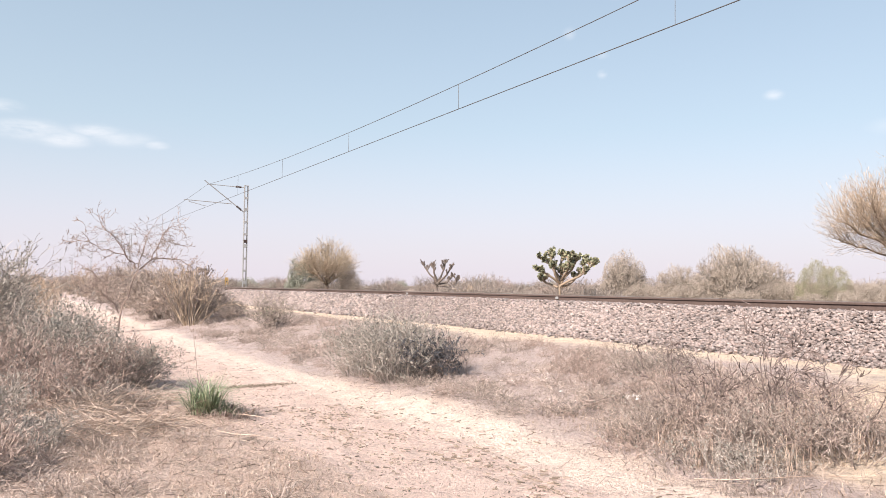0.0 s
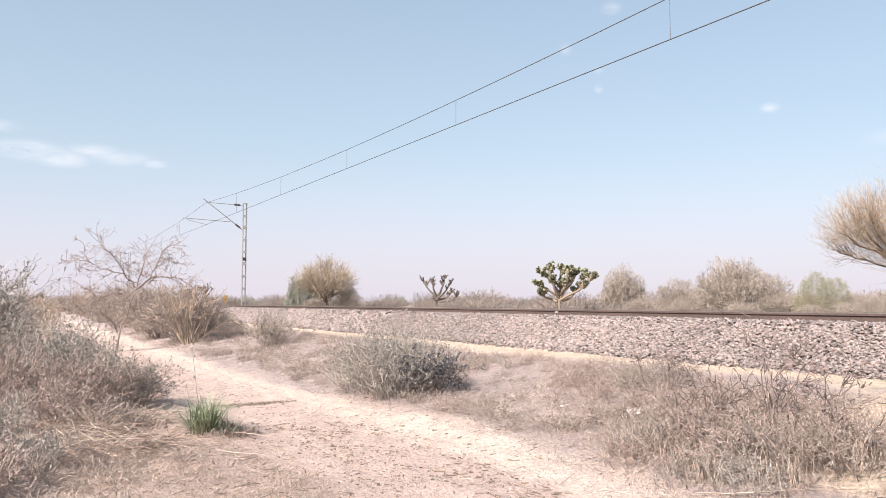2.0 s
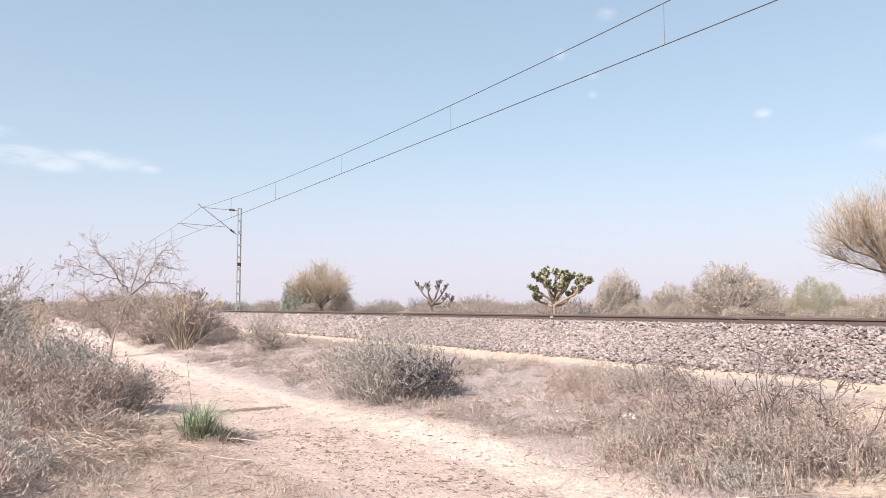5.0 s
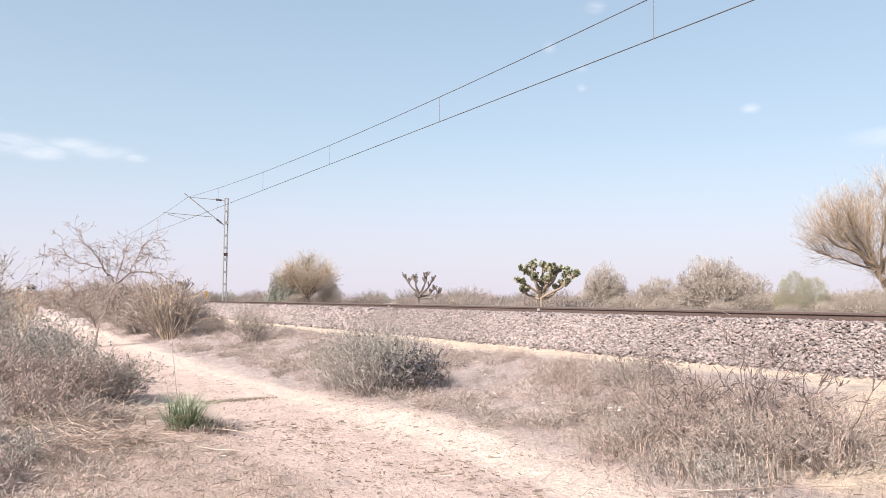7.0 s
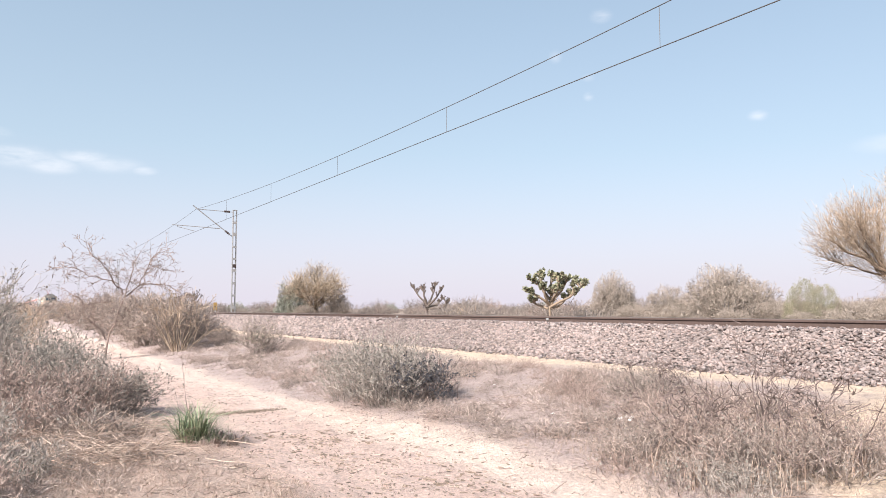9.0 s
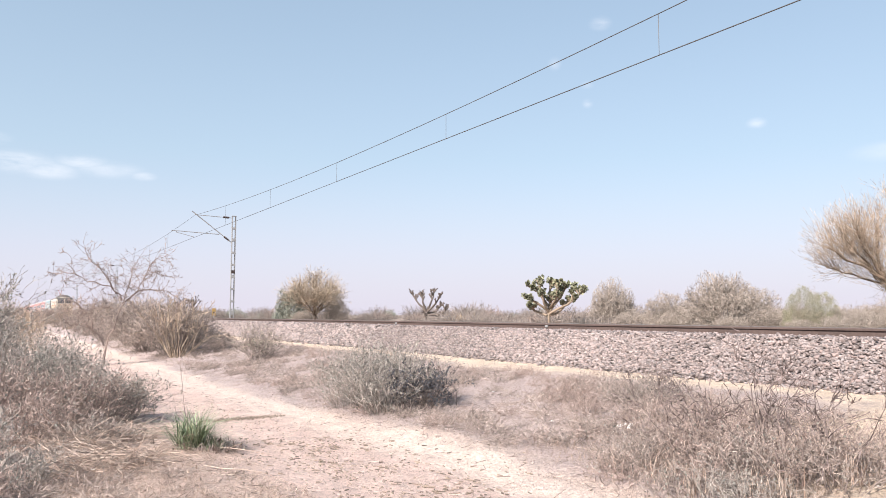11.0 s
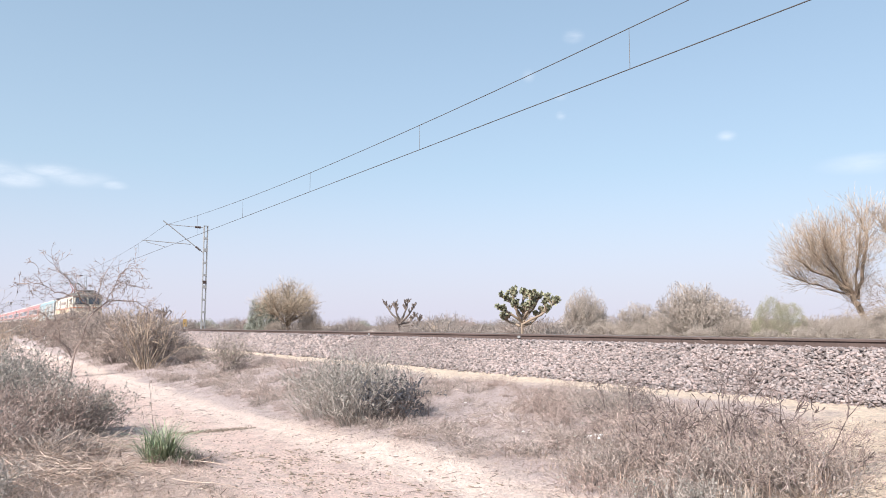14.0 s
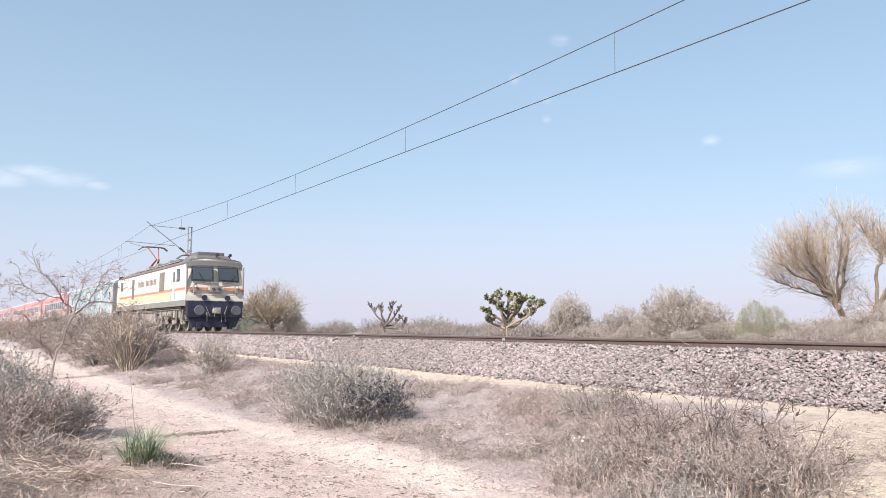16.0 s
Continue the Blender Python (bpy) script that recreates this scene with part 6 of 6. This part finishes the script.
scatter_grass("dry_grass", 1, 50000, -26, -3.9, 4.6, 8.8, 0.025, 0.085, 2.7, 0.0032, M_STRAW_GREY, "short trampled dry grass on the bank", -0.35, 1.5)
scatter_grass("dry_grass", 2, 16000, -48, -20, 4.6, 8.8, 0.03, 0.10, 1.5, 0.008, M_STRAW_GREY, "short dry grass along the bank", -0.3, 1.2)
scatter_grass("dry_grass", 3, 5200, -7, -2.6, 4.9, 8.0, 0.05, 0.20, 2.2, 0.0022, M_STRAW, "tufts of tall straw among the shrubs", 0.15, 1.0)
scatter_grass("dry_grass", 4, 30000, -17, -3.5, -1.8, 2.25, 0.02, 0.075, 3.2, 0.0026, M_STRAW, "flattened straw beside the road", -0.3, 1.0)
scatter_grass("dry_grass", 7, 12000, -9.5, -4.2, 0.3, 2.5, 0.03, 0.10, 3.0, 0.0034, M_STRAW, "matted straw at the edge of the road", -0.3, 1.0)
scatter_grass("dry_grass", 5, 4500, -18, -6.0, -1.8, 1.7, 0.05, 0.19, 2.6, 0.002, M_STRAW, "tufts of dry straw under the shrubs", 0.1, 1.0)
scatter_grass("dry_grass", 6, 2600, -75, -12, 17.5, 34, 0.15, 0.35, 1.5, 0.004, M_STRAW_GREY, "tall pale dry grass beyond the railway", 0.25, 1.0)


# ---------------------------------------------------------------- straw and twigs lying about
def build_litter():
    rng = np.random.default_rng(77)
    Q = Plant(2, 9.0)
    rows = []
    while len(rows) < 11000:
        x = -2.2 - 20 * rng.random() ** 1.5
        y = rng.uniform(-1.8, 8.6)
        if (2.4 < y < 4.5 and rng.random() < 0.72) or (y > 4.5 and rng.random() < 0.55):
            continue
        a, l = rng.uniform(0, 6.28), rng.uniform(0.03, 0.16)
        z = ground_z(x, y)
        x2, y2 = x + l * math.cos(a), y + l * math.sin(a)
        rows.append((x, y, z + 0.004, x2, y2, ground_z(x2, y2) + rng.uniform(0.004, 0.03), 0.0032, 0.0022))
    Q.segs = np.array(rows)
    tagged(mesh_part("straw_litter", Q.twig_mesh("straw_litter"), M_LITTER), "fallen straw and broken twigs on the ground", "litter", kind="stuff")


build_litter()


def build_road_litter():
    rng = np.random.default_rng(78)
    Q = Plant(3, 9.0)
    rows = []
    while len(rows) < 900:
        x, y = -3.2 - 7 * rng.random() ** 1.2, rng.normal(3.5, 0.45)
        if noise.noise((x * 1.1, y * 1.9, 3.3)) < rng.uniform(-0.3, 0.35):
            continue
        a, l = rng.normal(0.3, 0.5), rng.uniform(0.02, 0.075)
        z = ground_z(x, y)
        x2, y2 = x + l * math.cos(a), y + l * math.sin(a)
        rows.append((x, y, z + 0.004, x2, y2, ground_z(x2, y2) + 0.008, 0.007, 0.004))
    Q.segs = np.array(rows)
    tagged(mesh_part("leaf_litter", Q.twig_mesh("leaf_litter", 4), M_CLOD), "dark dry leaf bits on the dirt road", "litter", kind="stuff")


build_road_litter()


# ---------------------------------------------------------------- crumbs on the road
# ends of the shadow streak that is laid out in dark clods
SHADOW_A, SHADOW_B = (-12.07, 2.75, 0.0), (-12.16, 3.98, 0.0)


def build_crumbs():
    rng = np.random.default_rng(31)
    n = 2600
    x = -1.5 - 26 * rng.random(n) ** 1.4
    y = np.where(rng.random(n) < 0.6, rng.normal(3.1, 0.35, n), rng.uniform(1.8, 5.0, n))
    places = np.array([(a, b, ground_z(a, b) + 0.002) for a, b in zip(x.tolist(), y.tolist())])
    # a broken dark line of clods imitates a branch's shadow across the road
    k = rng.random(620)[:, None]
    line = np.array([SHADOW_A]) * (1 - k) + np.array([SHADOW_B]) * k + np.concatenate([rng.normal(0, 0.085, (620, 2)), np.full((620, 1), 0.004)], 1)
    places = np.concatenate([places, line])
    ob = loose_stones("earth_clods", rng, places, 0.004, 0.013, None, M_CLOD)
    tagged(ob, "small dark clods and dung crumbs on the dirt road, with a row that imitates a branch's shadow", "clods", kind="stuff")


build_crumbs()



# ---------------------------------------------------------------- litter
def scrap(x, y, size, seed):
    rng = random.Random(seed)
    bm = bmesh.new()
    bmesh.ops.create_grid(bm, x_segments=5, y_segments=4, size=size)
    for v in bm.verts:
        v.co.z = rng.uniform(0, size * 0.7)
        v.co.x += rng.uniform(-0.3, 0.3) * size
        v.co.y *= rng.uniform(0.4, 0.9)
    bmesh.ops.solidify(bm, geom=bm.faces[:], thickness=0.003)
    ob = part("plastic_scrap", bm, M_PAPER)
    ob.matrix_world = pose(x, y, ground_z(x, y) + 0.015, 0, 0, rng.uniform(0, 360))
    return tagged(ob, "crumpled white plastic scrap on dry grass", "litter", "litter on the ground")


for i, (x, y, s) in enumerate(((-6.75, 6.3, 0.15), (-6.75, 6.42, 0.04), (-7.76, 6.04, 0.05), (-9.2, 0.32, 0.05), (-9.0, 1.35, 0.06), (-8.7, 0.9, 0.05), (-9.6, 7.4, 0.04), (-10.8, 7.2, 0.035))):
    scrap(x, y, s * 0.6, 200 + i)


def stick(x, y, turn, length, r, seed):
    P = Plant(seed)
    P.grow(Vector((0, 0, 0.03)), Vector((1, 0, 0.02)), length, r, 1, 4, 0.06, -0.01, (1, 2), 0.4, 0.4)
    ob = mesh_part("stick", P.twig_mesh("stick", 5), M_STRAW)
    ob.matrix_world = pose(x, y, ground_z(x, y), 0, 0, turn)
    tagged(ob, "dry fallen stalk on the ground", "stick", "fallen stalks")


for i, (x, y, a, l, r) in enumerate(((-9.3, 2.3, 30, 0.9, 0.007), (-10.9, 1.4, -20, 0.9, 0.008), (-11.2, 1.5, 40, 0.7, 0.007), (-10.6, 0.9, 75, 0.8, 0.006), (-9.8, 1.3, 10, 0.7, 0.006), (-8.2, 1.9, 25, 1.1, 0.006), (-4.4, 4.75, 40, 0.9, 0.006), (-10.2, 1.0, 120, 0.6, 0.006))):
    stick(x, y, a, l, r, 300 + i)

build_stones(BED)


# ---------------------------------------------------------------- what moves
def motions():
    for vehicle, back in TRAIN:
        walk(vehicle, [(t, pose(FRONT_X - SPEED * (16.0 - t) - back, TRACK_Y, RAIL_Z)) for t in (0.0, 4.0, 8.0, 12.0, 16.0)])


motions()
